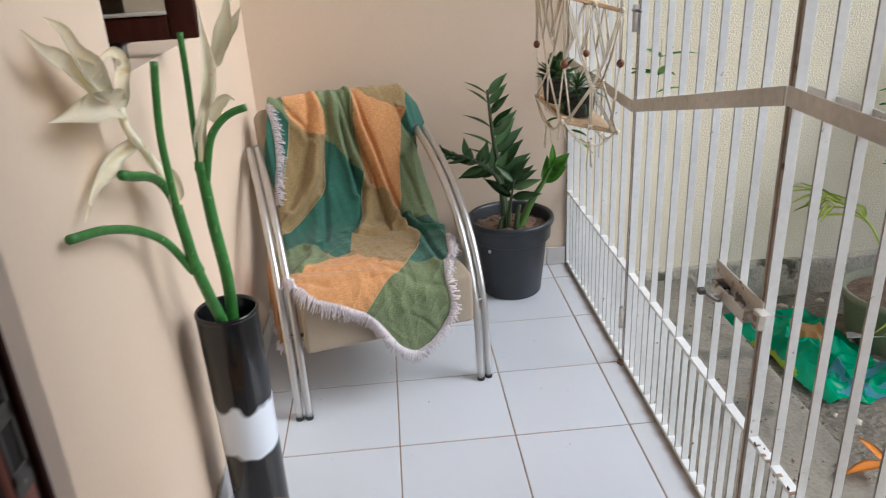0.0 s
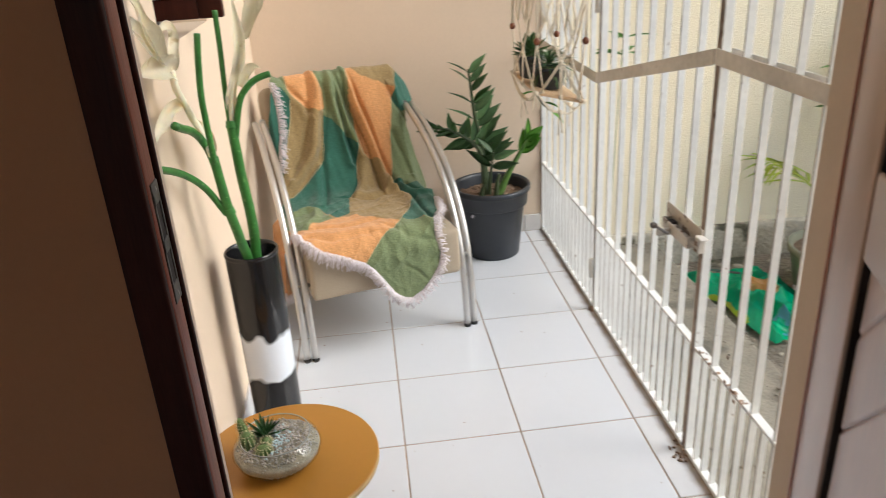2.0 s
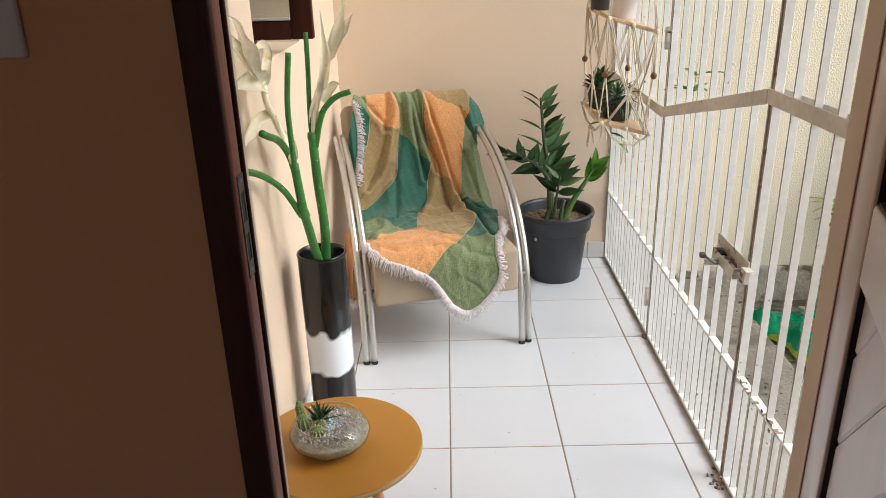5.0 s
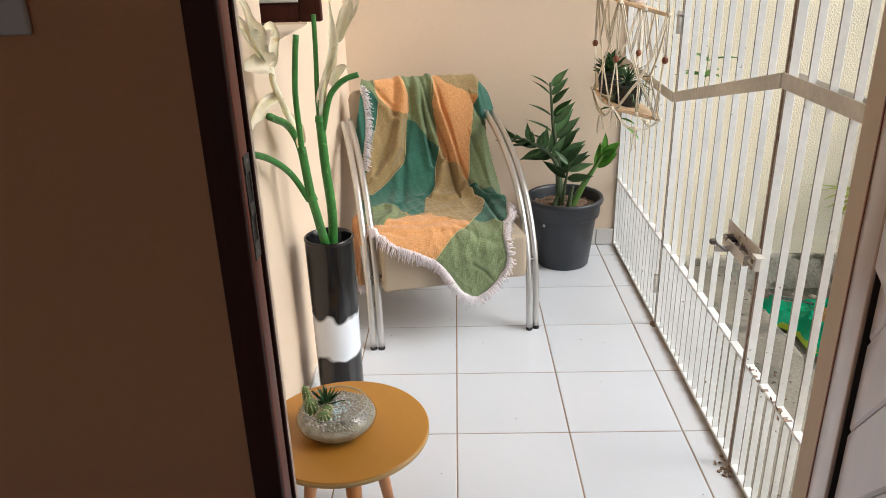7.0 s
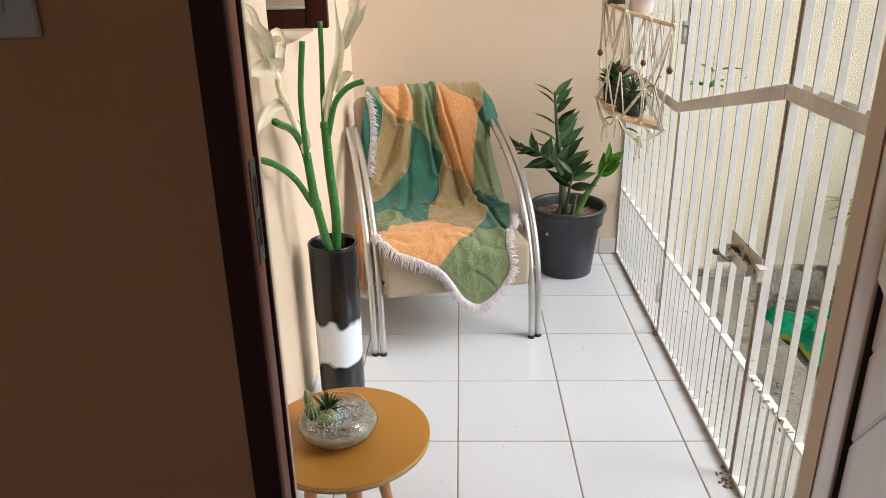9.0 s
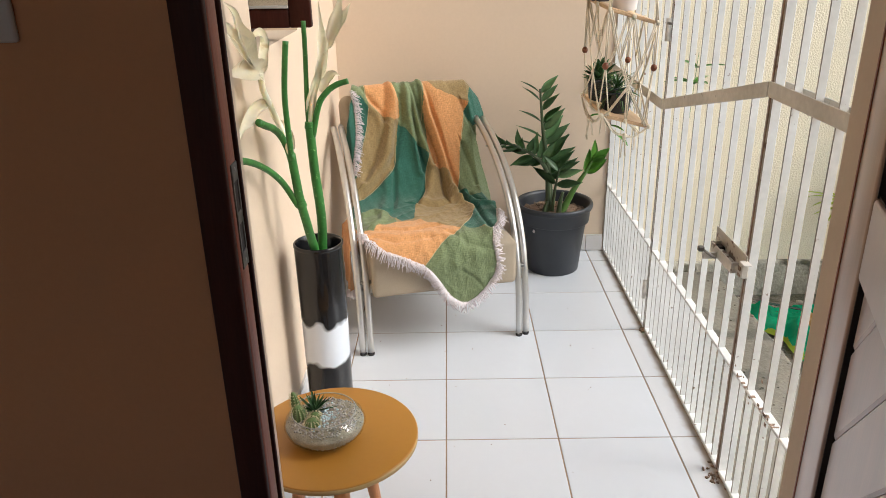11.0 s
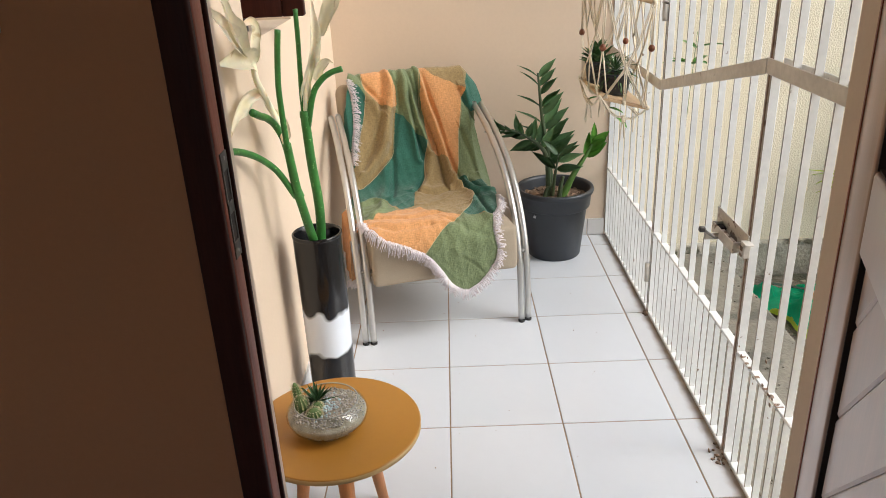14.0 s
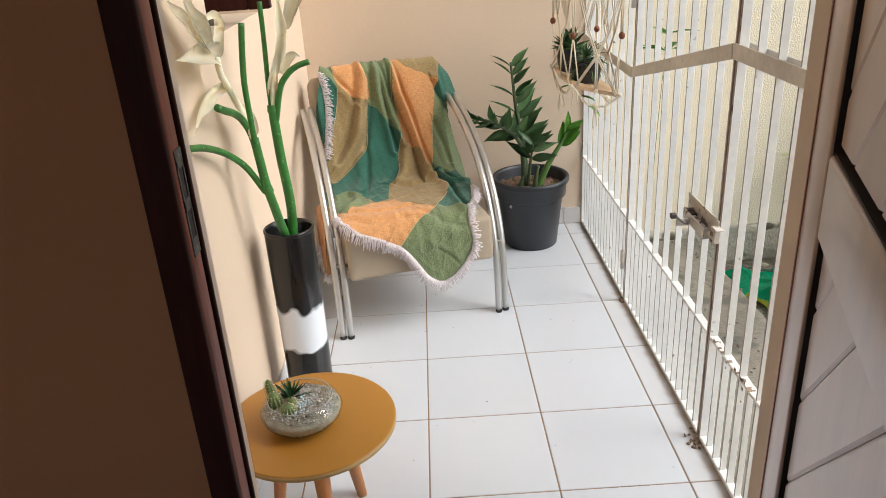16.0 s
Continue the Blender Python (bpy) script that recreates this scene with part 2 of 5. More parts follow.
M_CLAY = mat("weathered_olive_pot", (0.25, 0.245, 0.165), rough=0.7, var=0.2, scale=9, bump=0.2)
M_PALM = mat("yellow_green_palm", (0.42, 0.50, 0.04), rough=0.45, var=0.2, scale=10, bump=0.05)
M_DRY = mat("dry_orange_leaf", (0.75, 0.27, 0.03), rough=0.7, var=0.2, scale=10, bump=0.1)
M_SWITCH = mat("yellowed_switch_plastic", (0.44, 0.36, 0.30), rough=0.35, var=0.02, bump=0)
M_SPONGE = mat("clear_window_putty", (0.45, 0.43, 0.40), rough=0.5, var=0.05, bump=0)

M_GLASS = bpy.data.materials.new("clear_glass")
M_GLASS.use_nodes = True
_nt = M_GLASS.node_tree
_tr, _gl, _fr, _mx = (_nt.nodes.new(n) for n in ("ShaderNodeBsdfTransparent", "ShaderNodeBsdfGlossy", "ShaderNodeLayerWeight", "ShaderNodeMixShader"))
_tr.inputs["Color"].default_value = (0.93, 0.955, 0.94, 1)
_gl.inputs["Roughness"].default_value, _fr.inputs["Blend"].default_value = 0.02, 0.15
_sheen = _nt.nodes.new("ShaderNodeMath")
_sheen.operation, _sheen.inputs[1].default_value, _sheen.inputs[2].default_value = "MULTIPLY_ADD", 0.40, 0.05
_nt.links.new(_fr.outputs["Facing"], _sheen.inputs[0])
_nt.links.new(_sheen.outputs[0], _mx.inputs[0])
_nt.links.new(_tr.outputs[0], _mx.inputs[1])
_nt.links.new(_gl.outputs[0], _mx.inputs[2])
_nt.links.new(_mx.outputs[0], _nt.nodes["Material Output"].inputs["Surface"])

# black ceramic with a ragged white band fired into the glaze
M_VASE = mat("black_and_white_glaze", (0.012, 0.012, 0.013), rough=0.12, var=0.1, scale=5, bump=0.02)
_nt = M_VASE.node_tree
_p = _nt.nodes["Principled BSDF"]
_tc = _nt.nodes.new("ShaderNodeTexCoord")
_sep = _nt.nodes.new("ShaderNodeSeparateXYZ")
_nz = _nt.nodes.new("ShaderNodeTexNoise")
_nz.inputs["Scale"].default_value, _nz.inputs["Detail"].default_value = 14, 1.5
_ma = _nt.nodes.new("ShaderNodeMath")
_ma.operation, _ma.inputs[1].default_value = "MULTIPLY_ADD", 0.11
_dist = _nt.nodes.new("ShaderNodeMath")
_dist.operation, _dist.inputs[1].default_value = "SUBTRACT", 0.357
_abs = _nt.nodes.new("ShaderNodeMath")
_abs.operation = "ABSOLUTE"
_rmp = _nt.nodes.new("ShaderNodeMapRange")
_rmp.inputs["From Min"].default_value, _rmp.inputs["From Max"].default_value = 0.071, 0.058
_mix = _nt.nodes.new("ShaderNodeMix")
_mix.data_type = "RGBA"
_mix.inputs["A"].default_value, _mix.inputs["B"].default_value = (0.012, 0.012, 0.013, 1), (0.72, 0.77, 0.84, 1)
_k = _nt.links
_k.new(_tc.outputs["Object"], _sep.inputs[0])
_k.new(_tc.outputs["Object"], _nz.inputs["Vector"])
_k.new(_nz.outputs["Fac"], _ma.inputs[0])
_k.new(_sep.outputs["Z"], _ma.inputs[2])
_k.new(_ma.outputs[0], _dist.inputs[0])
_k.new(_dist.outputs[0], _abs.inputs[0])
_k.new(_abs.outputs[0], _rmp.inputs["Value"])
_k.new(_rmp.outputs["Result"], _mix.inputs["Factor"])
_k.new(_mix.outputs["Result"], _p.inputs["Base Color"])


# ---- building helpers ----
def thing(name, at, turn=0.0, label="", category="", group="", kind=""):
    ob = new(name)
    ob.empty_display_size = 0.05
    ob.matrix_world = pose(*at, 0, 0, turn)
    return tagged(ob, label, category, group, kind)


def part(name, bm, material, parent=None, label="", smooth=True, m=None):
    """Links a bmesh as one mesh object, under a parent where one is given."""
    me = bpy.data.meshes.new(name)
    bmesh.ops.recalc_face_normals(bm, faces=bm.faces)
    bm.to_mesh(me)
    bm.free()
    for mm in (material if isinstance(material, (list, tuple)) else [material]):
        me.materials.append(mm)
    if smooth:
        me.shade_smooth()
    ob = new(name, me)
    if parent:
        ob.parent = parent
    if m is not None:
        ob.matrix_basis = m
    if label:
        ob["label"] = label
    return ob


def single(name, bm, material, label, category, group="", kind="", smooth=True):
    return tagged(part(name, bm, material, None, "", smooth), label, category, group, kind)


def box(bm, lo, hi, bevel=0.0, seg=2, m=None):
    c = [(a + b) / 2 for a, b in zip(lo, hi)]
    s = [b - a for a, b in zip(lo, hi)]
    got = bmesh.ops.create_cube(bm, size=1, matrix=(m or Matrix()) @ Matrix.LocRotScale(c, None, s))
    if bevel:
        edges = list({e for v in got["verts"] for e in v.link_edges})
        bmesh.ops.bevel(bm, geom=edges, offset=bevel, segments=seg, affect="EDGES", profile=0.5)
    return bm


def boxed(lo, hi, bevel=0.0, seg=2):
    return box(bmesh.new(), lo, hi, bevel, seg)


def spline(points, steps=6):
    """A smooth run of points through the given ones."""
    P = [Vector(p) for p in points]
    P = [2 * P[0] - P[1]] + P + [2 * P[-1] - P[-2]]
    out = []
    for i in range(1, len(P) - 2):
        a, b, c, d = P[i - 1:i + 3]
        for k in range(steps):
            t = k / steps
            out.append(0.5 * ((2 * b) + (c - a) * t + (2 * a - 5 * b + 4 * c - d) * t * t + (3 * b - a - 3 * c + d) * t ** 3))
    out.append(P[-2])
    return out


def tube(bm, points, radius, n=10, cap=True, flat=1.0):
    """A tube along points; radius a number or a function of 0 to 1."""
    P = [Vector(p) for p in points]
    rings, up = [], Vector((0.31, 0.17, 0.93))
    for i, p in enumerate(P):
        t = (P[min(i + 1, len(P) - 1)] - P[max(i - 1, 0)]).normalized()
        side = t.cross(up)
        if side.length < 0.05:
            side = t.cross(Vector((1, 0, 0)))
        side.normalize()
        up = side.cross(t).normalized()
        r = radius(i / (len(P) - 1)) if callable(radius) else radius
        rings.append([bm.verts.new(p + r * (math.cos(a) * side + flat * math.sin(a) * up)) for a in (2 * math.pi * k / n for k in range(n))])
    for a, b in zip(rings, rings[1:]):
        for k in range(n):
            bm.faces.new((a[k], a[(k + 1) % n], b[(k + 1) % n], b[k]))
    if cap:
        bm.faces.new(rings[0][::-1])
        bm.faces.new(rings[-1])
    return bm


def tubed(points, radius, n=10, flat=1.0):
    return tube(bmesh.new(), points, radius, n, True, flat)


def lathe(bm, profile, n=32, at=(0, 0, 0)):
    """Turns (radius, height) pairs round z."""
    rings = []
    for r, z in profile:
        if r < 1e-5:
            rings.append([bm.verts.new((at[0], at[1], at[2] + z))])
        else:
            rings.append([bm.verts.new((at[0] + r * math.cos(2 * math.pi * k / n), at[1] + r * math.sin(2 * math.pi * k / n), at[2] + z)) for k in range(n)])
    for a, b in zip(rings, rings[1:]):
        for k in range(n):
            j = (k + 1) % n
            if len(a) == 1:
                bm.faces.new((a[0], b[j], b[k]))
            elif len(b) == 1:
                bm.faces.new((a[k], a[j], b[0]))
            else:
                bm.faces.new((a[k], a[j], b[j], b[k]))
    return bm


def blob(bm, at, size, sub=1, rough=0.0, turn=0.0):
    got = bmesh.ops.create_icosphere(bm, subdivisions=sub, radius=1, matrix=pose(*at, 0, 0, turn) @ Matrix.Diagonal((*size, 1)))
    if rough:
        for v in got["verts"]:
            v.co += Vector((random.uniform(-1, 1), random.uniform(-1, 1), random.uniform(-1, 1))) * rough * min(size)
    return bm


def leaf_mesh(name, material, length, width, curl=0.12, fold=0.25, n=7, tip=1.6):
    """A pointed leaf along +y from the origin, folded along its midrib and curling down."""
    bm = bmesh.new()
    rows = []
    for i in range(n + 1):
        t = i / n
        w = width * math.sin(math.pi * min(1, t ** 0.8)) ** (1 / tip) * (1 - 0.15 * t) if 0 < t < 1 else width * 0.04
        y, z = length * t, -curl * length * t * t
        rows.append([bm.verts.new((s * w / 2, y, z + fold * abs(s) * w / 2)) for s in (-1, -0.5, 0, 0.5, 1)])
    for a, b in zip(rows, rows[1:]):
        for k in range(4):
            bm.faces.new((a[k], a[k + 1], b[k + 1], b[k]))
    bmesh.ops.solidify(bm, geom=bm.faces[:], thickness=0.0015)
    me = bpy.data.meshes.new(name)
    bm.to_mesh(me)
    bm.free()
    me.materials.append(material)
    me.shade_smooth()
    return me


def aimed(base, towards, up=(0, 0, 1), size=1.0, roll=0.0):
    """A pose at base with +y along towards and +z near up."""
    y = Vector(towards).normalized()
    x = y.cross(Vector(up))
    x = x.normalized() if x.length > 1e-4 else Vector((1, 0, 0))
    z = x.cross(y)
    r = Matrix((x, y, z)).transposed().to_4x4()
    return Matrix.Translation(base) @ r @ pose(0, 0, 0, 0, roll, 0) @ Matrix.Scale(size, 4)


# ---- the large structure ----
def wall(name, lo, hi, material, label, bevel=0.0, kind="structure"):
    return single(name, boxed(lo, hi, bevel), material, label, "wall", kind=kind, smooth=False)


BACK, LEFT, GATE, FRONT, INSIDE = 1.45, -0.455, 0.748, -0.84, -0.945
CEIL = 2.9

single("ground", boxed((-30, -30, -0.5), (30, 30, -0.26)), M_EARTH, "dark damp earth of the side yard", "ground", kind="structure", smooth=False)
single("floor", boxed((-0.62, INSIDE, -0.30), (0.765, BACK, -0.0016), 0.001), M_GROUT, "porch slab with brown dirty grout between white tiles", "floor", kind="structure", smooth=False)

# left wall of the porch with a window opening
WIN_Y0, WIN_Y1, WIN_Z0, WIN_Z1 = 0.06, 0.64, 1.108, 2.05
bm = bmesh.new()
box(bm, (-0.60, FRONT - 0.06, -0.2), (LEFT, WIN_Y0, CEIL))
box(bm, (-0.60, WIN_Y1, -0.2), (LEFT, BACK + 0.15, CEIL))
box(bm, (-0.60, WIN_Y0, -0.2), (LEFT, WIN_Y1, WIN_Z0))
box(bm, (-0.60, WIN_Y0, WIN_Z1), (LEFT, WIN_Y1, CEIL))
single("wall_left", bm, M_WALL, "cream painted plaster wall with a window opening", "wall", kind="structure", smooth=False)
wall("wall_back", (LEFT, BACK, -0.2), (GATE + 0.01, BACK + 0.15, CEIL), M_WALL, "beige painted plaster wall behind the chair")
# assumed ceiling, out of view, set high to let more daylight in
wall("porch_ceiling", (-0.62, FRONT, CEIL), (GATE + 0.05, BACK + 0.15, CEIL + 0.12), M_CEIL, "assumed white porch ceiling slab, out of view")

# front wall of the house: porch side and room side
DOOR_X0, DOOR_X1, DOOR_Z = -0.2575, 0.554, 2.12
bm = bmesh.new()
box(bm, (LEFT, -0.888, -0.25), (DOOR_X0, FRONT, CEIL + 0.12))
box(bm, (DOOR_X1, -0.914, -0.25), (1.07, FRONT, CEIL + 0.12))
box(bm, (DOOR_X0, -0.888, DOOR_Z), (DOOR_X1, FRONT, CEIL + 0.12))
single("wall_front", bm, M_WALL, "beige painted house wall round the doorway", "wall", kind="structure", smooth=False)
bm = bmesh.new()
box(bm, (-1.7, INSIDE, 0), (DOOR_X0 - 0.0275, -0.888, CEIL))
box(bm, (DOOR_X1, INSIDE, 0), (0.95, -0.914, CEIL))
box(bm, (DOOR_X0 - 0.0275, INSIDE, DOOR_Z + 0.035), (DOOR_X1, -0.888, CEIL))
single("wall_inner", bm, M_INNER, "brown painted room wall beside the doorway", "wall", kind="structure", smooth=False)

# plain shell of the room behind the camera
wall("wall_room_left", (-1.82, -4.2, 0), (-1.7, -0.888, CEIL), M_ROOM, "plain painted room wall")
wall("wall_room_right", (0.95, -4.2, 0), (1.07, -0.888, CEIL), M_ROOM, "plain painted room wall")
# unseen end wall; its wide opening is added to brighten the room
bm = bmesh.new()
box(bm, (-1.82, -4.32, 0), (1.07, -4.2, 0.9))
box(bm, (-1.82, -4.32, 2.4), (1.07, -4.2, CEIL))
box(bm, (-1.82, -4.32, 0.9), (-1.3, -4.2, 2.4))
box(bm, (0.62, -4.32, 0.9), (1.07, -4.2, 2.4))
single("wall_room_end", bm, M_ROOM, "plain unseen room wall with an opening added for light", "wall", kind="structure", smooth=False)
wall("ceiling", (-1.82, -4.32, CEIL), (1.07, -0.888, CEIL + 0.12), M_CEIL, "plain white room ceiling")
wall("floor_room", (-1.82, -4.32, -0.2), (1.07, INSIDE, -0.002), M_TILE, "pale tiled room floor")
# dim room behind the window
bm = bmesh.new()
box(bm, (-2.4, -0.78, 0), (-2.3, 1.7, CEIL))
box(bm, (-2.3, -0.88, 0), (-0.6, -0.78, CEIL))
box(bm, (-2.3, 1.6, 0), (-0.6, 1.7, CEIL))
box(bm, (-2.4, -0.88, -0.1), (-0.6, 1.7, 0))
box(bm, (-2.4, -0.88, CEIL), (-0.6, 1.7, CEIL + 0.1))
single("wall_side_room", bm, M_ROOM, "plain walls of the room behind the window", "wall", kind="structure", smooth=False)

# yard: wall, plinth, walkway
YARD = 1.50
wall("wall_yard", (GATE + 0.012, YARD, -0.4), (3.4, YARD + 0.15, 2.3), M_STUCCO, "pale yellow rough-cast yard wall")
# side wall assumed and unseen; kept low so that daylight comes over it
wall("wall_yard_side", (3.4, 0.2, -0.4), (3.55, YARD + 0.15, 1.6), M_STUCCO, "pale yellow rough-cast yard wall")


def rough_slab(lo, hi, cell, amp, bev=0.012):
    """A cast slab with an uneven worn surface."""
    bm = bmesh.new()
    box(bm, lo, hi, bev, 2)
    bmesh.ops.subdivide_edges(bm, edges=[e for e in bm.edges if e.calc_length() > 0.08], cuts=cell, use_grid_fill=True)
    for v in bm.verts:
        d = noise.noise_vector(v.co * 9) + 0.5 * noise.noise_vector(v.co * 31)
        v.co += d * amp
    return bm


single("plinth", rough_slab((GATE + 0.012, YARD - 0.03, -0.4), (3.4, YARD + 0.02, -0.085), 14, 0.009), M_PLINTH,
       "stained mossy concrete footing along the yard wall", "plinth", kind="structure")
single("walkway", rough_slab((GATE + 0.018, FRONT, -0.4), (1.30, YARD - 0.03, -0.13), 22, 0.008), M_CONC,
       "worn grey concrete walkway outside the gate", "walkway", kind="structure")


# ---- doorway: frame, strike plate, door ----
frame_ob = thing("door_frame", (0, INSIDE, 0), 0, "dark varnished wooden door frame with a strike plate", "door frame", kind="structure")
bm = boxed((-0.290, -0.008, 0), (-0.249, 0.012, DOOR_Z + 0.04), 0.004)
part("casing", bm, M_WOOD, frame_ob)
bm = boxed((DOOR_X1 + 0.0, -0.008, 0), (DOOR_X1 + 0.05, 0.012, DOOR_Z + 0.04), 0.004)
part("casing", bm, M_WOOD, frame_ob)
part("casing", boxed((-0.249, -0.008, DOOR_Z), (DOOR_X1, 0.012, DOOR_Z + 0.04), 0.004), M_WOOD, frame_ob)
bm = boxed((-0.284, 0.0, 0), (-0.2475, 0.040, DOOR_Z), 0.006, 3)
part("jamb", bm, M_JAMB, frame_ob, "reddish rounded jamb edge")
# rebate step coloured black for the shade inside it
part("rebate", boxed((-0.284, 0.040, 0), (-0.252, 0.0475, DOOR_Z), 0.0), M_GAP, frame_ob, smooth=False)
part("door_stop", boxed((-0.284, 0.0475, 0), (-0.2460, 0.0565, DOOR_Z), 0.003), M_WOOD, frame_ob)
part("jamb", boxed((DOOR_X1 - 0.003, 0.0, 0), (DOOR_X1 - 0.0005, 0.028, DOOR_Z), 0.001), M_WOOD, frame_ob)
part("jamb", boxed((-0.249, 0.012, DOOR_Z - 0.03), (DOOR_X1 - 0.018, 0.0565, DOOR_Z), 0.004), M_WOOD, frame_ob)
bm = bmesh.new()
for z0, z1 in ((0.962, 0.985), (1.022, 1.038), (1.078, 1.102)):
    box(bm, (-0.2485, 0.010, z0), (-0.2460, 0.036, z1), 0.0008, 1)
box(bm, (-0.2485, 0.010, 0.975), (-0.2460, 0.015, 1.09), 0.0008, 1)
box(bm, (-0.2485, 0.031, 0.975), (-0.2460, 0.036, 1.09), 0.0008, 1)
plate = part("strike_plate", bm, M_PLATE, frame_ob, "scuffed steel strike plate", smooth=False)
for z in (0.971, 1.094):
    part("screw", lathe(bmesh.new(), [(0, 0.0009), (0.0022, 0.0007), (0.003, 0)], 10), M_STEEL, plate, m=pose(-0.2460, 0.023, z, 0, 90, 0))
# solid black boxes painted as the shade inside the keeper holes
for z0, z1 in ((0.985, 1.022), (1.038, 1.078)):
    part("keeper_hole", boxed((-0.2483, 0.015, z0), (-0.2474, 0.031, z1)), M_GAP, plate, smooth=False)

# door leaf, hung on the right jamb and swung into the room; local +x runs along it from the hinges
door = thing("door_1", (0.5450, -0.912, 0), 180 + 70.77, "open dark varnished wooden door with diagonal planks", "door", kind="structure")
DW, DZ, ST = 0.78, 2.09, 0.115
bm = boxed((0, -0.006, 0.008), (ST, 0.030, DZ), 0.007, 3)
part("stile", bm, M_DOOR, door)
# strip added over the stile to draw the dark line by the hinges
part("hinge_edge", boxed((-0.001, -0.0075, 0.008), (0.008, 0.031, DZ), 0.001, 1), M_JAMB, door, smooth=False)
part("stile", boxed((DW - ST, -0.006, 0.008), (DW, 0.030, DZ), 0.007, 3), M_DOOR, door)
for z0, z1 in ((0.008, 0.20), (0.973, 1.075), (DZ - 0.14, DZ)):
    part("rail", boxed((ST, -0.005, z0), (DW - ST, 0.029, z1), 0.005), M_DOOR, door)
# liners whose black stands for the shade in the door's grooves
for z0, z1 in ((0.20, 0.973), (1.075, DZ - 0.14)):
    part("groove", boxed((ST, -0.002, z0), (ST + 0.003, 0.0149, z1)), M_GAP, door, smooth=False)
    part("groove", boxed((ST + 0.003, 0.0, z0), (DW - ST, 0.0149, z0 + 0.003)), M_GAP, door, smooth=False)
# core coloured black so the gaps between planks look deeply shaded
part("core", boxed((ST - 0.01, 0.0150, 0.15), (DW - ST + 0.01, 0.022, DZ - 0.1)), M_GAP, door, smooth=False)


def diagonal_plank(c, x0, x1, z0, z1, pitch, g):
    """The part of a plank running up at 45 degrees that lies inside a rectangle."""
    def clip(poly, f):
        out = []
        for p, q in zip(poly, poly[1:] + poly[:1]):
            a, b = f(p), f(q)
            if a >= 0:
                out.append(p)
            if a * b < 0:
                k = a / (a - b)
                out.append((p[0] + k * (q[0] - p[0]), p[1] + k * (q[1] - p[1])))
        return out
    poly = [(x0, z0), (x1, z0), (x1, z1), (x0, z1)]
    poly = clip(poly, lambda p: p[1] - p[0] - c - g)
    poly = poly and clip(poly, lambda p: c + pitch - g - (p[1] - p[0]))
    return poly if poly and len(poly) > 2 else None


for z0, z1 in ((0.206, 0.970), (1.089, DZ - 0.146)):
    for i in range(-8, 22):
        base = diagonal_plank(0.498 + 0.130 * i, ST + 0.012, DW - ST - 0.010, z0, z1, 0.130, 0.0006)
        face = base and diagonal_plank(0.498 + 0.130 * i, ST + 0.012, DW - ST - 0.010, z0, z1, 0.130, 0.0065)
        if not base:
            continue
        poly = base
        face = face if face and len(face) == len(base) else base
        bm = bmesh.new()
        rings = [[bm.verts.new((x, y, z)) for x, z in ring] for y, ring in ((0.003, face), (0.0055, base), (0.0145, base))]
        n = len(poly)
        bm.faces.new(rings[0])
        bm.faces.new(rings[2][::-1])
        for a, b in zip(rings, rings[1:]):
            for k in range(n):
                bm.faces.new((a[k], a[(k + 1) % n], b[(k + 1) % n], b[k]))
        part("plank", bm, M_DOOR, door, smooth=False)

# light switch on the room wall
sw = thing("light_switch", (-0.511, INSIDE, 1.285), 0, "off-white plastic light switch on the brown wall", "switch")
part("plate", boxed((-0.047, -0.009, -0.03), (0.047, 0, 0.09), 0.004), M_SWITCH, sw)
part("rocker", boxed((-0.013, -0.013, 0.0), (0.013, -0.008, 0.05), 0.002), M_SWITCH, sw)
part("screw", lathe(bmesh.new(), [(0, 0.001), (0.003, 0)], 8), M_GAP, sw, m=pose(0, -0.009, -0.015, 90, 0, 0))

# window leaf standing open across the opening
win = thing("window_1", (-0.527, 0.34, WIN_Z0 + 0.036), 0, "open dark wooden window leaf with a glass pane", "window", kind="structure")
for a, b in ((-0.173, -0.113), (0.113, 0.173)):
    part("stile", boxed((a, -0.016, 0), (b, 0.016, 0.86), 0.004), M_WOOD, win)
for a, b in ((0, 0.052), (0.80, 0.86)):
    part("rail", boxed((-0.113, -0.015, a), (0.113, 0.015, b), 0.004), M_WOOD, win)
part("pane", boxed((-0.115, -0.002, 0.05), (0.115, 0.002, 0.805)), M_GLASS, win, smooth=False)
part("bead", boxed((-0.113, -0.019, 0.052), (0.113, -0.006, 0.060), 0.002), M_SPONGE, win)
part("pivot", boxed((-0.01, -0.006, -0.036), (0.01, 0.006, 0.0)), M_STEEL, win)


# ---- gate and fixed panels ----
def upright(y, z0, z1, w=0.018):
    """A flat bar set on edge: deep across the gate, thin along it."""
    return darkened(boxed((-w / 2, y - 0.0021, z0), (w / 2, y + 0.0021, z1), 0.0008, 1))


def darkened(bm):
    """The narrow edges towards the porch take the second, darker material."""
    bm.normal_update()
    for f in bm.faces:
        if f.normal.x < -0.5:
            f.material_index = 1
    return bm


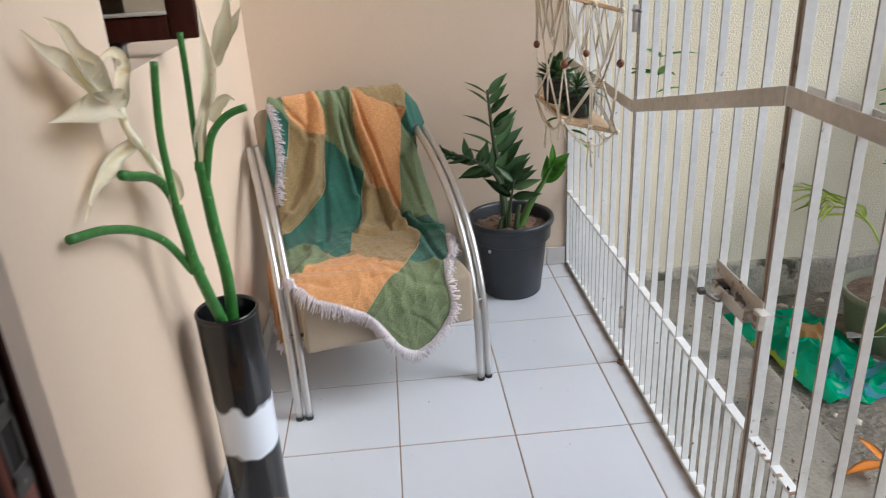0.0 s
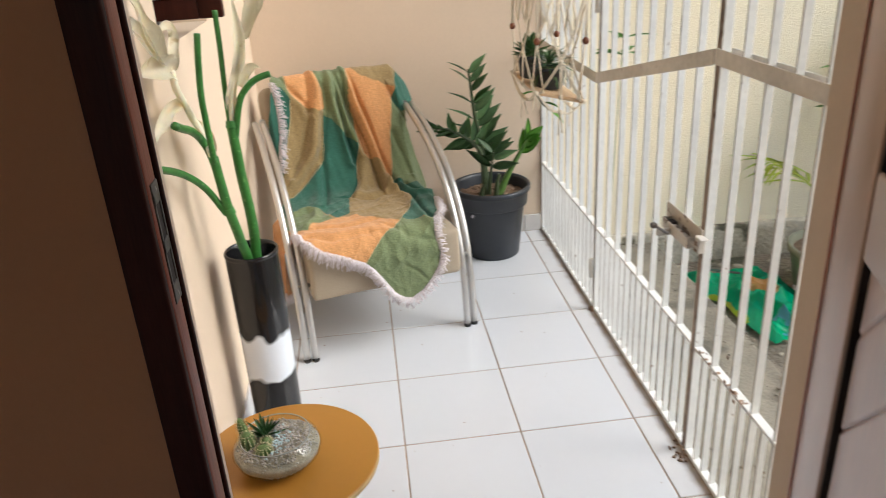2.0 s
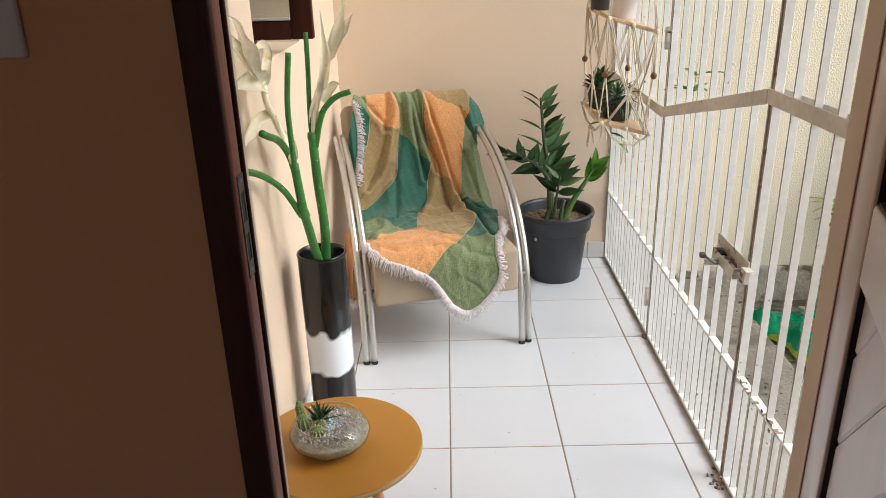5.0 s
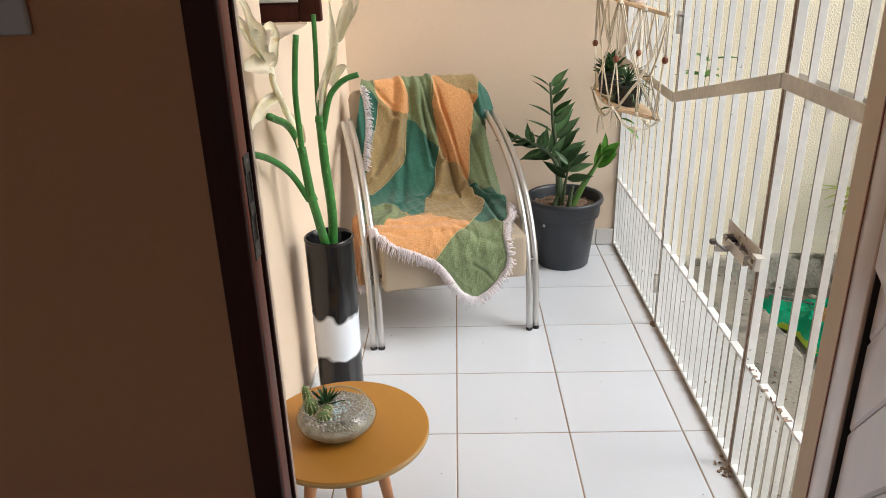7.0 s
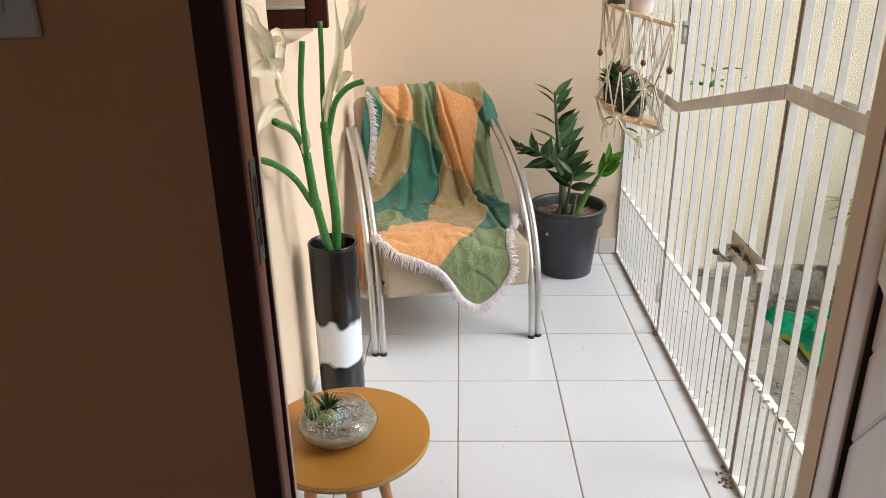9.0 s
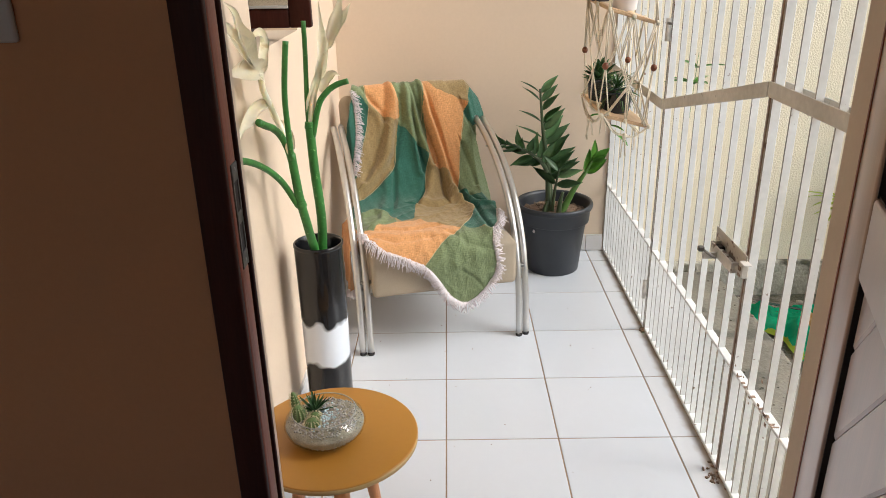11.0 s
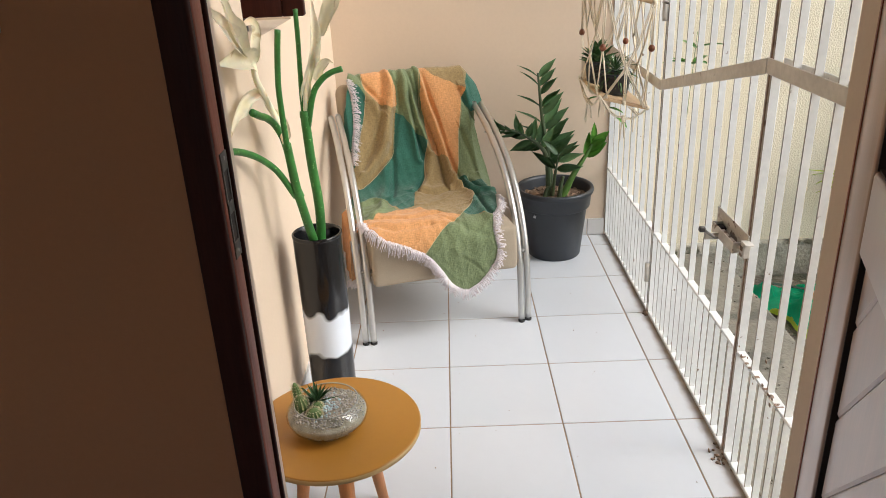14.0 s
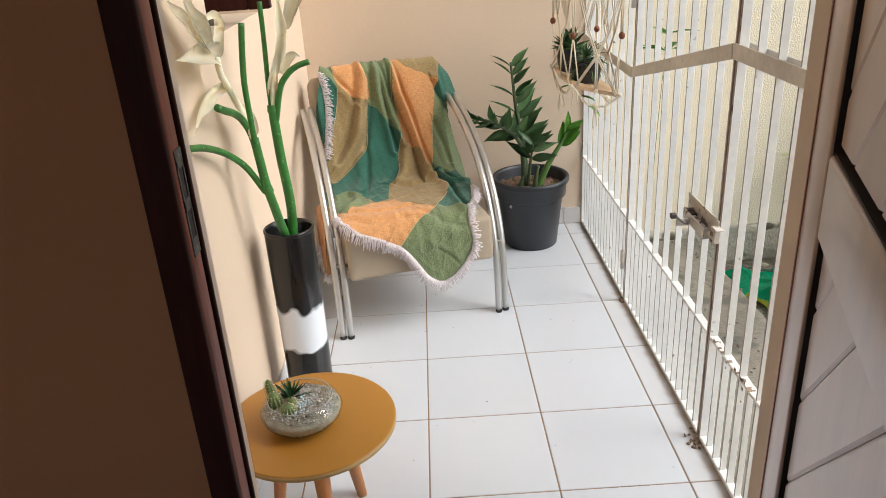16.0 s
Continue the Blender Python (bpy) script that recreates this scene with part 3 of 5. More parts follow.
def grille(name, label, y_far, y_near, count, rail_far, rail_near, category, x=GATE):
    """A panel of square bars with a flat middle rail, a low rail and a close-set foot."""
    ob = thing(name, (x, y_near, 0), 0, label, category)
    span = y_far - y_near
    top, foot, low = 2.86, 0.012, 0.327
    for y in (0.004, span - 0.004):
        part("stile", darkened(boxed((-0.011, y - 0.004, foot), (0.011, y + 0.004, top), 0.001, 1)), [M_GATE, M_DARK_EDGE], ob, smooth=False)
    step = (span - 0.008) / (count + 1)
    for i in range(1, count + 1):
        part("bar", upright(0.004 + step * i, foot, top), [M_GATE, M_DARK_EDGE], ob, smooth=False)
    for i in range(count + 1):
        part("short_bar", upright(0.004 + step * (i + 0.5), foot, low, 0.0155), [M_GATE, M_DARK_EDGE], ob, smooth=False)
    for z, h in ((low, 0.0035), (foot, 0.005)):
        part("rail", boxed((-0.0115, 0.008, z - h), (0.0115, span - 0.008, z + h), 0.002, 1), M_GATE, ob, smooth=False)
    bm = bmesh.new()
    slope = (rail_far - rail_near) / span
    for y0, y1 in ((0.0, span),):
        vs = [bm.verts.new((xx, y, rail_near + slope * y + dz)) for y in (y0, y1) for xx, dz in ((-0.020, -0.0175), (-0.0165, -0.0175), (-0.0165, 0.0175), (-0.020, 0.0175))]
        for k in range(4):
            bm.faces.new((vs[k], vs[(k + 1) % 4], vs[4 + (k + 1) % 4], vs[4 + k]))
        bm.faces.new(vs[3::-1])
        bm.faces.new(vs[4:])
        bmesh.ops.bevel(bm, geom=bm.edges[:], offset=0.0012, segments=1, affect="EDGES")
    part("flat_rail", bm, M_RAIL, ob, "grimy flat middle rail", smooth=False)
    return ob


far_panel = grille("fence_panel", "chipped white steel fence panel fixed to the wall", BACK - 0.004, 0.652, 7, 0.852, 0.846, "fence")
gate = grille("metal_gate", "chipped white steel gate, bolted shut", 0.645, -0.160, 7, 0.848, 1.040, "gate")
near_panel = grille("fence_panel", "chipped white steel fence panel beside the house", -0.166, FRONT + 0.002, 6, 1.042, 1.044, "fence")

part("rusted_edge", boxed((-0.0125, -0.0055, 0.012), (0.004, -0.0005, 2.86), 0.001, 1), M_RUST, gate, "bare rusted closing edge", smooth=False)
part("back_rail", boxed((0.0098, 0.008, 1.042 - 0.0175), (0.0130, 0.66, 1.042 + 0.0175), 0.001, 1), M_RAIL, near_panel, smooth=False)
# hinges
for z in (0.17, 1.085):
    part("hinge", tubed([(0, 0, -0.035), (0, 0, 0.035)], 0.009, 12), M_RAIL, gate, m=pose(-0.020, 0.809, z))
part("hinge_pin", tubed([(0, 0.02, 0), (-0.005, -0.06, 0.004)], 0.004, 8), M_STEEL, gate, m=pose(-0.022, 0.809, 1.105))

# sliding bolt: a plate on the bars, a bent keeper in front of it, a hasp with its shackle, a catch on the post
bolt = part("bolt_plate", boxed((-0.020, -0.020, 0.603), (-0.0165, 0.190, 0.648), 0.001, 1), M_BOLT, gate, "grimy steel bolt plate", smooth=False)
part("keeper", boxed((-0.046, 0.000, 0.594), (-0.042, 0.150, 0.622), 0.0012, 1), M_BOLT, bolt, smooth=False)
for y in (0.002, 0.146):
    part("keeper_end", boxed((-0.044, y, 0.594), (-0.020, y + 0.004, 0.622), 0.001, 1), M_BOLT, bolt, smooth=False)
part("sliding_rod", tubed([(-0.031, -0.030, 0.609), (-0.031, 0.165, 0.609)], 0.006, 10), M_BOLT, bolt)
# solid block, blackened as the shade in the bolt's opening
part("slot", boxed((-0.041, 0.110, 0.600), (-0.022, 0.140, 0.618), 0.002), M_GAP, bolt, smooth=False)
part("hasp", boxed((-0.080, 0.098, 0.592), (-0.044, 0.104, 0.610), 0.0015, 1), M_BOLT, bolt, "flat painted hasp", smooth=False)
part("shackle", tubed(spline([(-0.052, 0.092, 0.598), (-0.062, 0.084, 0.605), (-0.074, 0.092, 0.612), (-0.080, 0.106, 0.616)]), 0.0035, 8), M_STEEL, bolt)
part("lock_body", boxed((-0.094, 0.098, 0.612), (-0.079, 0.112, 0.625), 0.002, 1), M_PLATE, bolt, "small dark padlock", smooth=False)
part("catch", boxed((-0.034, -0.034, 0.594), (-0.016, -0.012, 0.630), 0.003), M_BOLT, bolt, "peeling catch on the post", smooth=False)
part("catch_lip", boxed((-0.034, -0.046, 0.631), (-0.014, -0.012, 0.634), 0.001, 1), M_RAIL, bolt, smooth=False)
part("catch_rust", boxed((-0.0355, -0.030, 0.597), (-0.0335, -0.015, 0.624), 0.001, 1), M_RUST, bolt, smooth=False)
# flaked paint round the low rail of the near panel
bm = bmesh.new()
rnd = random.Random(8)
for i in range(26):
    y, z = rnd.uniform(0.40, 0.66), 0.327 + rnd.gauss(0, 0.022)
    s = rnd.uniform(0.0015, 0.005)
    on_top = i % 2 == 0
    box(bm, (-0.0118 if on_top else -0.0100, y, 0.3300 if on_top else z), (-0.0118 + rnd.uniform(0.004, 0.018) if on_top else -0.0088, y + s * 2, 0.3312 if on_top else z + s * 2))
tagged(part("paint_flake", bm, M_RUST, near_panel, "dark flakes of chipped paint", smooth=False), kind="stuff")
# crumbled mortar and rust at the foot of the post
bm = bmesh.new()
for i in range(26):
    blob(bm, (0.735 + random.uniform(-0.03, 0.012), -0.175 + random.gauss(0, 0.025), 0.002), (random.uniform(0.002, 0.008), random.uniform(0.002, 0.008), random.uniform(0.001, 0.004)), 1, 0.3)
single("rust_crumbs", bm, M_RUST, "rust crumbs and broken mortar at the gate post", "debris", kind="stuff")
bm = bmesh.new()
for i in range(14):
    blob(bm, (0.738 + random.uniform(-0.02, 0.005), 0.65 + random.gauss(0, 0.02), 0.002), (random.uniform(0.003, 0.009), random.uniform(0.003, 0.009), 0.003), 1, 0.3)
single("rust_crumbs", bm, M_RUST, "rust crumbs below the gate hinge", "debris", kind="stuff")


# ---- armchair with aluminium tubes ----
def cushion(lo, hi, bevel, puff, seed):
    bm = bmesh.new()
    box(bm, lo, hi, bevel, 4)
    bmesh.ops.subdivide_edges(bm, edges=[e for e in bm.edges if e.calc_length() > 0.1], cuts=9, use_grid_fill=True)
    c = (Vector(lo) + Vector(hi)) / 2
    h = (Vector(hi) - Vector(lo)) / 2
    for v in bm.verts:
        q = [(v.co[i] - c[i]) / h[i] for i in range(3)]
        thin = min(range(3), key=lambda i: h[i])
        a, b = [q[i] for i in range(3) if i != thin]
        v.co[thin] += math.copysign(puff, q[thin]) * (1 - a * a) * (1 - b * b) * (abs(q[thin]) > 0.5)
        v.co += noise.noise_vector(v.co * 7 + Vector((seed, 0, 0))) * 0.004
    return bm


chair = thing("armchair", (0.0015, 0.565, 0), 13.3, "beige canvas armchair with curved aluminium tube arms", "chair")
part("seat", cushion((-0.258, -0.014, 0.222), (0.258, 0.50, 0.385), 0.016, 0.010, 1), M_CUSHION, chair)
back = part("backrest", cushion((-0.268, -0.045, 0.0), (0.268, 0.045, 0.480), 0.035, 0.012, 5), M_CUSHION, chair,
            m=pose(0, 0.525, 0.345, -22, 0, 0))
ARM = [(0.0, 0.012), (0.012, 0.17), (0.045, 0.32), (0.125, 0.455), (0.24, 0.555), (0.40, 0.635), (0.585, 0.69)]
for side in (-1, 1):
    for off in (0.0, 0.028):
        x = side * (0.276 + off)
        pts = spline([(x, v + 0.006 * (off > 0), z) for v, z in ARM], 8)
        leg = part("arm_tube", tubed(pts, 0.0115, 14), M_ALU, chair, "bright curved aluminium tube")
        part("foot_cap", lathe(bmesh.new(), [(0, 0), (0.0115, 0), (0.0122, 0.003), (0.0122, 0.008), (0.0115, 0.009)], 16), M_RUBBER, leg,
             m=pose(x, 0.0 + 0.006 * (off > 0), 0))
    pts = spline([(side * 0.24, 0.40, 0.26), (side * 0.24, 0.50, 0.16), (side * 0.24, 0.56, 0.0)], 6)
    part("rear_leg", tubed(pts, 0.0115, 12), M_ALU, chair)
    part("arm_end", lathe(bmesh.new(), [(0, 0), (0.010, 0.001), (0.0115, 0.004)], 12), M_ALU, chair, m=pose(side * 0.276, 0.592, 0.693, 70, 0, 0))
    part("bracket", tubed([(side * 0.250, 0.03, 0.27), (side * 0.298, 0.03, 0.27)], 0.007, 8), M_STEEL, chair)
for v, z in ((0.05, 0.228), (0.42, 0.228)):
    part("crossbar", tubed([(-0.262, v, z), (0.262, v, z)], 0.010, 12), M_ALU, chair)

# ---- throw over the chair ----
PROFILE = [(0.745, 0.55), (0.738, 0.747), (0.715, 0.799), (0.672, 0.816), (0.625, 0.765), (0.565, 0.628), (0.505, 0.509), (0.435, 0.435), (0.34, 0.412),
           (0.2, 0.405), (0.04, 0.405), (-0.016, 0.37), (-0.028, 0.28), (-0.030, 0.06)]
_fine = spline([(0, a, b) for a, b in PROFILE], 10)
_len = [0.0]
for a, b in zip(_fine, _fine[1:]):
    _len.append(_len[-1] + (b - a).length)
_pv, _pz = [p.y for p in _fine], [p.z for p in _fine]


# creases across and along the cloth: a line, its depth, its width and the side on which the cloth swells up beside it
CREASES = [
    ([(-0.085, 0.30), (-0.102, 0.428), (-0.108, 0.476), (-0.132, 0.542), (-0.162, 0.608), (-0.21, 0.686)], 0.016, 0.013, 1),
    ([(-0.02, 0.29), (-0.044, 0.446), (-0.066, 0.524), (-0.078, 0.59), (-0.12, 0.656), (-0.174, 0.71), (-0.228, 0.764)], 0.020, 0.014, -1),
    ([(0.0, 0.27), (0.012, 0.338), (0.012, 0.416), (0.018, 0.482), (0.026, 0.57), (0.030, 0.66)], 0.015, 0.007, -1),
    ([(0.018, 0.30), (0.03, 0.362), (0.042, 0.44), (0.054, 0.5), (0.066, 0.554), (0.078, 0.63)], 0.016, 0.007, -1),
    ([(0.046, 0.32), (0.052, 0.428), (0.072, 0.512), (0.098, 0.61), (0.104, 0.704), (0.102, 0.842)], 0.024, 0.009, 1),
    ([(0.07, 0.30), (0.09, 0.422), (0.114, 0.512), (0.134, 0.632), (0.156, 0.758), (0.15, 0.854)], 0.026, 0.009, -1),
    ([(-0.06, 0.28), (-0.048, 0.32), (-0.036, 0.356), (-0.040, 0.434)], 0.016, 0.007, -1),
    ([(-0.19, 0.28), (-0.174, 0.314), (-0.15, 0.362), (-0.114, 0.404), (-0.10, 0.44)], 0.012, 0.009, -1),
    ([(-0.084, 0.60), (-0.09, 0.686), (-0.102, 0.776), (-0.126, 0.878)], 0.014, 0.012, -1),
    ([(0.024, 0.554), (0.045, 0.65), (0.024, 0.74), (-0.024, 0.842)], 0.014, 0.010, 1),
    ([(0.162, 0.79), (0.165, 0.884), (0.188, 0.93), (0.180, 1.046), (0.178, 1.16)], 0.020, 0.010, -1),
    ([(0.195, 0.80), (0.215, 0.87), (0.245, 0.89)], 0.016, 0.010, -1),
    ([(0.222, 0.40), (0.24, 0.464), (0.262, 0.50)], 0.014, 0.009, 1),
    ([(-0.245, 0.93), (-0.20, 0.905), (-0.17, 0.935), (-0.185, 1.00), (-0.225, 1.06)], -0.016, 0.014, 0),
    ([(-0.24, 1.148), (-0.168, 1.184), (-0.048, 1.178)], 0.006, 0.010, 1),
    ([(-0.20, 1.09), (-0.10, 1.12), (0.0, 1.10)], 0.005, 0.009, 1),
    ([(0.048, 1.292), (0.09, 1.322), (0.12, 1.358)], 0.0025, 0.006, 1),
    ([(0.02, 1.16), (0.08, 1.21), (0.14, 1.23)], 0.005, 0.010, -1),
    ([(-0.02, 0.86), (0.05, 0.89), (0.12, 0.86)], 0.010, 0.012, 1),
    ([(0.20, 0.56), (0.225, 0.66), (0.235, 0.74)], 0.008, 0.010, 1),
]
FU, FL = np.arange(-0.42, 0.421, 0.003), np.arange(0.0, 1.561, 0.003)


def crease_height():
    """Height of the folds over the cloth, summed over the creases."""
    U, L = np.meshgrid(FU, FL, indexing="ij")
    total = np.zeros_like(U)
    for line, depth, width, side in CREASES:
        best, signed = np.full(U.shape, 9.0), np.zeros_like(U)
        for (u1, l1), (u2, l2) in zip(line, line[1:]):
            du, dl = u2 - u1, l2 - l1
            s = np.clip(((U - u1) * du + (L - l1) * dl) / (du * du + dl * dl), 0, 1)
            d = np.hypot(U - u1 - s * du, L - l1 - s * dl)
            near = d < best
            best = np.where(near, d, best)
            signed = np.where(near, np.sign((U - u1) * dl - (L - l1) * du) * d, signed)
        total -= depth * np.exp(-(best / width) ** 2)
        if side:
            reach = np.exp(-np.maximum(0, best - np.abs(signed) - 0.002) / 0.02)
            total += 0.75 * depth * np.exp(-((signed - side * 2.4 * width) / (1.7 * width)) ** 2) * reach
    return total


CREASED = crease_height()


def fold(u, l):
    """How far the cloth lifts off the chair in its folds."""
    i, j = min(max((u + 0.42) / 0.003, 0), len(FU) - 2), min(max(l / 0.003, 0), len(FL) - 2)
    a, b = int(i), int(j)
    s, t = i - a, j - b
    h = (CREASED[a, b] * (1 - s) + CREASED[a + 1, b] * s) * (1 - t) + (CREASED[a, b + 1] * (1 - s) + CREASED[a + 1, b + 1] * s) * t
    lean = u - 0.12 * (l - 0.3)
    on_back = max(0.0, min(1.0, (l - 0.24) / 0.1)) * max(0.0, min(1.0, (0.86 - l) / 0.12))
    soft = 0.010 * noise.noise(Vector((lean * 15 + 0.4, l * 2.0, 3.1))) * on_back + 0.003 * noise.noise(Vector((lean * 40, l * 5, 6.1)))
    e = noise.noise(Vector((u * 9 + l * 14, l * 3 - u * 4, 9.3)))
    d = noise.noise(Vector((u * 19 - l * 8, l * 16 + u * 11, 4.3)))
    creases = (0.004 * (1 - abs(e)) ** 7 + 0.002 * (1 - abs(d)) ** 6) * max(0.0, min(1.0, (l - 0.80) / 0.1))
    h = 0.016 + h * (0.22 + 0.78 * max(0.0, min(1.0, (l - 0.27) / 0.12))) + soft + creases
    return 0.004 + h if h > 0.004 else 0.004 + 0.004 * math.exp((h - 0.004) / 0.004)


def cloth_point(u, l, lift=0.0):
    v, z = float(np.interp(l, _len, _pv)), float(np.interp(l, _len, _pz))
    v2, z2 = float(np.interp(l + 0.01, _len, _pv)), float(np.interp(l + 0.01, _len, _pz))
    t = Vector((0, v2 - v, z2 - z))
    t = t.normalized() if t.length > 1e-6 else Vector((0, 0, -1))
    n = Vector((0, t.z, -t.y))
    over = max(0.0, abs(u) - 0.245)
    p = Vector((u, v, z)) + n * (fold(u, l) + lift - 0.9 * over * (l < 0.9))
    p.z -= 0.35 * over
    return p


def inside(poly, x, y):
    hit = False
    for (x1, y1), (x2, y2) in zip(poly, poly[1:] + poly[:1]):
        if (y1 > y) != (y2 > y) and x < (x2 - x1) * (y - y1) / (y2 - y1) + x1:
            hit = not hit
    return hit


# outline of the throw, across and along the chair: over the back and down one side, the fringed hem, up the other side
HEM = [(0.252, 0.985), (0.238, 1.04), (0.216, 1.124), (0.18, 1.178), (0.166, 1.214), (0.170, 1.244), (0.176, 1.274), (0.168, 1.316), (0.140, 1.358), (0.104, 1.396),
       (0.066, 1.416), (0.040, 1.41), (0.004, 1.382), (-0.036, 1.318), (-0.06, 1.284), (-0.084, 1.262), (-0.138, 1.238), (-0.21, 1.214),
       (-0.234, 1.196), (-0.258, 1.166), (-0.270, 1.088)]
EDGE = [(-0.205, 0.06), (0.27, 0.06), (0.29, 0.25), (0.315, 0.345), (0.33, 0.40), (0.306, 0.434), (0.272, 0.475), (0.27, 0.536), (0.282, 0.626),
        (0.297, 0.69), (0.302, 0.74), (0.285, 0.83), (0.265, 0.94)] + HEM + [
        (-0.285, 1.016), (-0.286, 0.902), (-0.262, 0.752), (-0.244, 0.674), (-0.244, 0.626), (-0.254, 0.554), (-0.264, 0.50), (-0.252, 0.452),
        (-0.226, 0.356), (-0.222, 0.31), (-0.210, 0.284)]
# the turned-back border shows its fringe inside the outline here
TURNED = [(-0.250, 0.66), (-0.246, 0.632), (-0.234, 0.566), (-0.222, 0.512), (-0.216, 0.452), (-0.216, 0.386), (-0.226, 0.325)]
# coloured fields of the weave; the rest is khaki
FIELDS = [
    (0, [(-0.168, 0.24), (-0.06, 0.24), (-0.054, 0.308), (-0.036, 0.356), (-0.042, 0.434), (-0.066, 0.446), (-0.12, 0.416), (-0.162, 0.362)]),
    (1, [(-0.114, 0.06), (0.075, 0.06), (0.072, 0.296), (0.054, 0.404), (0.06, 0.488), (0.06, 0.584), (0.042, 0.572), (0.018, 0.542), (-0.024, 0.482),
         (-0.048, 0.458), (-0.036, 0.392), (-0.048, 0.332), (-0.09, 0.28)]),
    (2, [(-0.048, 0.458), (-0.024, 0.482), (0.018, 0.542), (0.042, 0.572), (0.06, 0.59), (0.036, 0.686), (0.024, 0.758), (-0.036, 0.866), (-0.066, 0.998),
         (-0.114, 1.01), (-0.138, 0.974), (-0.162, 0.92), (-0.198, 0.896), (-0.31, 0.915), (-0.31, 0.80), (-0.24, 0.79), (-0.15, 0.704), (-0.084, 0.632)]),
    (0, [(0.07, 0.27), (0.12, 0.332), (0.186, 0.362), (0.246, 0.392), (0.222, 0.428), (0.216, 0.464), (0.192, 0.566), (0.174, 0.686), (0.156, 0.758),
         (0.138, 0.698), (0.108, 0.656), (0.084, 0.65), (0.066, 0.566), (0.06, 0.512), (0.048, 0.452), (0.048, 0.404)]),
    (2, [(0.25, 0.36), (0.27, 0.30), (0.35, 0.32), (0.35, 0.42), (0.30, 0.45), (0.26, 0.48), (0.24, 0.464), (0.222, 0.428), (0.246, 0.392)]),
    (1, [(0.222, 0.428), (0.24, 0.464), (0.26, 0.48), (0.32, 0.46), (0.35, 0.74), (0.30, 0.775), (0.216, 0.812), (0.186, 0.788), (0.156, 0.758), (0.174, 0.686), (0.192, 0.566), (0.216, 0.488)]),
    (2, [(0.156, 0.758), (0.186, 0.788), (0.216, 0.812), (0.35, 0.76), (0.33, 1.0), (0.26, 1.15), (0.186, 1.174), (0.15, 1.16), (0.102, 1.148), (0.084, 1.13),
         (0.144, 1.04), (0.18, 0.95), (0.156, 0.914), (0.15, 0.854)]),
    (1, [(-0.31, 0.915), (-0.198, 0.896), (-0.162, 0.92), (-0.132, 1.016), (-0.168, 1.034), (-0.204, 1.046), (-0.228, 1.088), (-0.31, 1.06)]),
    (0, [(-0.31, 1.05), (-0.228, 1.088), (-0.204, 1.052), (-0.132, 1.016), (-0.054, 1.022), (-0.006, 1.082), (0.072, 1.142), (0.036, 1.178), (-0.012, 1.202),
         (-0.048, 1.232), (-0.08, 1.262), (-0.10, 1.32), (-0.31, 1.30)]),
    (1, [(0.078, 1.13), (0.15, 1.166), (0.26, 1.15), (0.26, 1.45), (0.0, 1.50), (-0.10, 1.30), (-0.082, 1.262), (-0.048, 1.232), (-0.012, 1.202), (0.036, 1.178)]),
    (2, [(-0.186, 0.338), (-0.162, 0.392), (-0.174, 0.458), (-0.198, 0.536), (-0.24, 0.674), (-0.31, 0.68), (-0.31, 0.34), (-0.23, 0.34)]),
    (1, [(-0.30, 0.06), (-0.168, 0.06), (-0.168, 0.314), (-0.162, 0.362), (-0.162, 0.392), (-0.186, 0.338), (-0.30, 0.34)]),
]


# pale stitched seams between some of the fields
SEAMS = [
    [(-0.24, 0.79), (-0.15, 0.704), (-0.084, 0.632), (-0.066, 0.54)],
    [(0.222, 0.428), (0.216, 0.464), (0.192, 0.566), (0.174, 0.686), (0.156, 0.758)],
    [(0.144, 1.04), (0.084, 1.13), (0.036, 1.178), (-0.012, 1.202), (-0.048, 1.232), (-0.082, 1.262)],
    [(0.06, 0.59), (0.036, 0.686), (0.024, 0.758), (-0.036, 0.866)],
    [(-0.162, 0.392), (-0.174, 0.458), (-0.198, 0.536), (-0.236, 0.66)],
    [(0.070, 0.30), (0.055, 0.36), (0.048, 0.452)],
    [(-0.168, 0.30), (-0.162, 0.362), (-0.125, 0.415)],
]


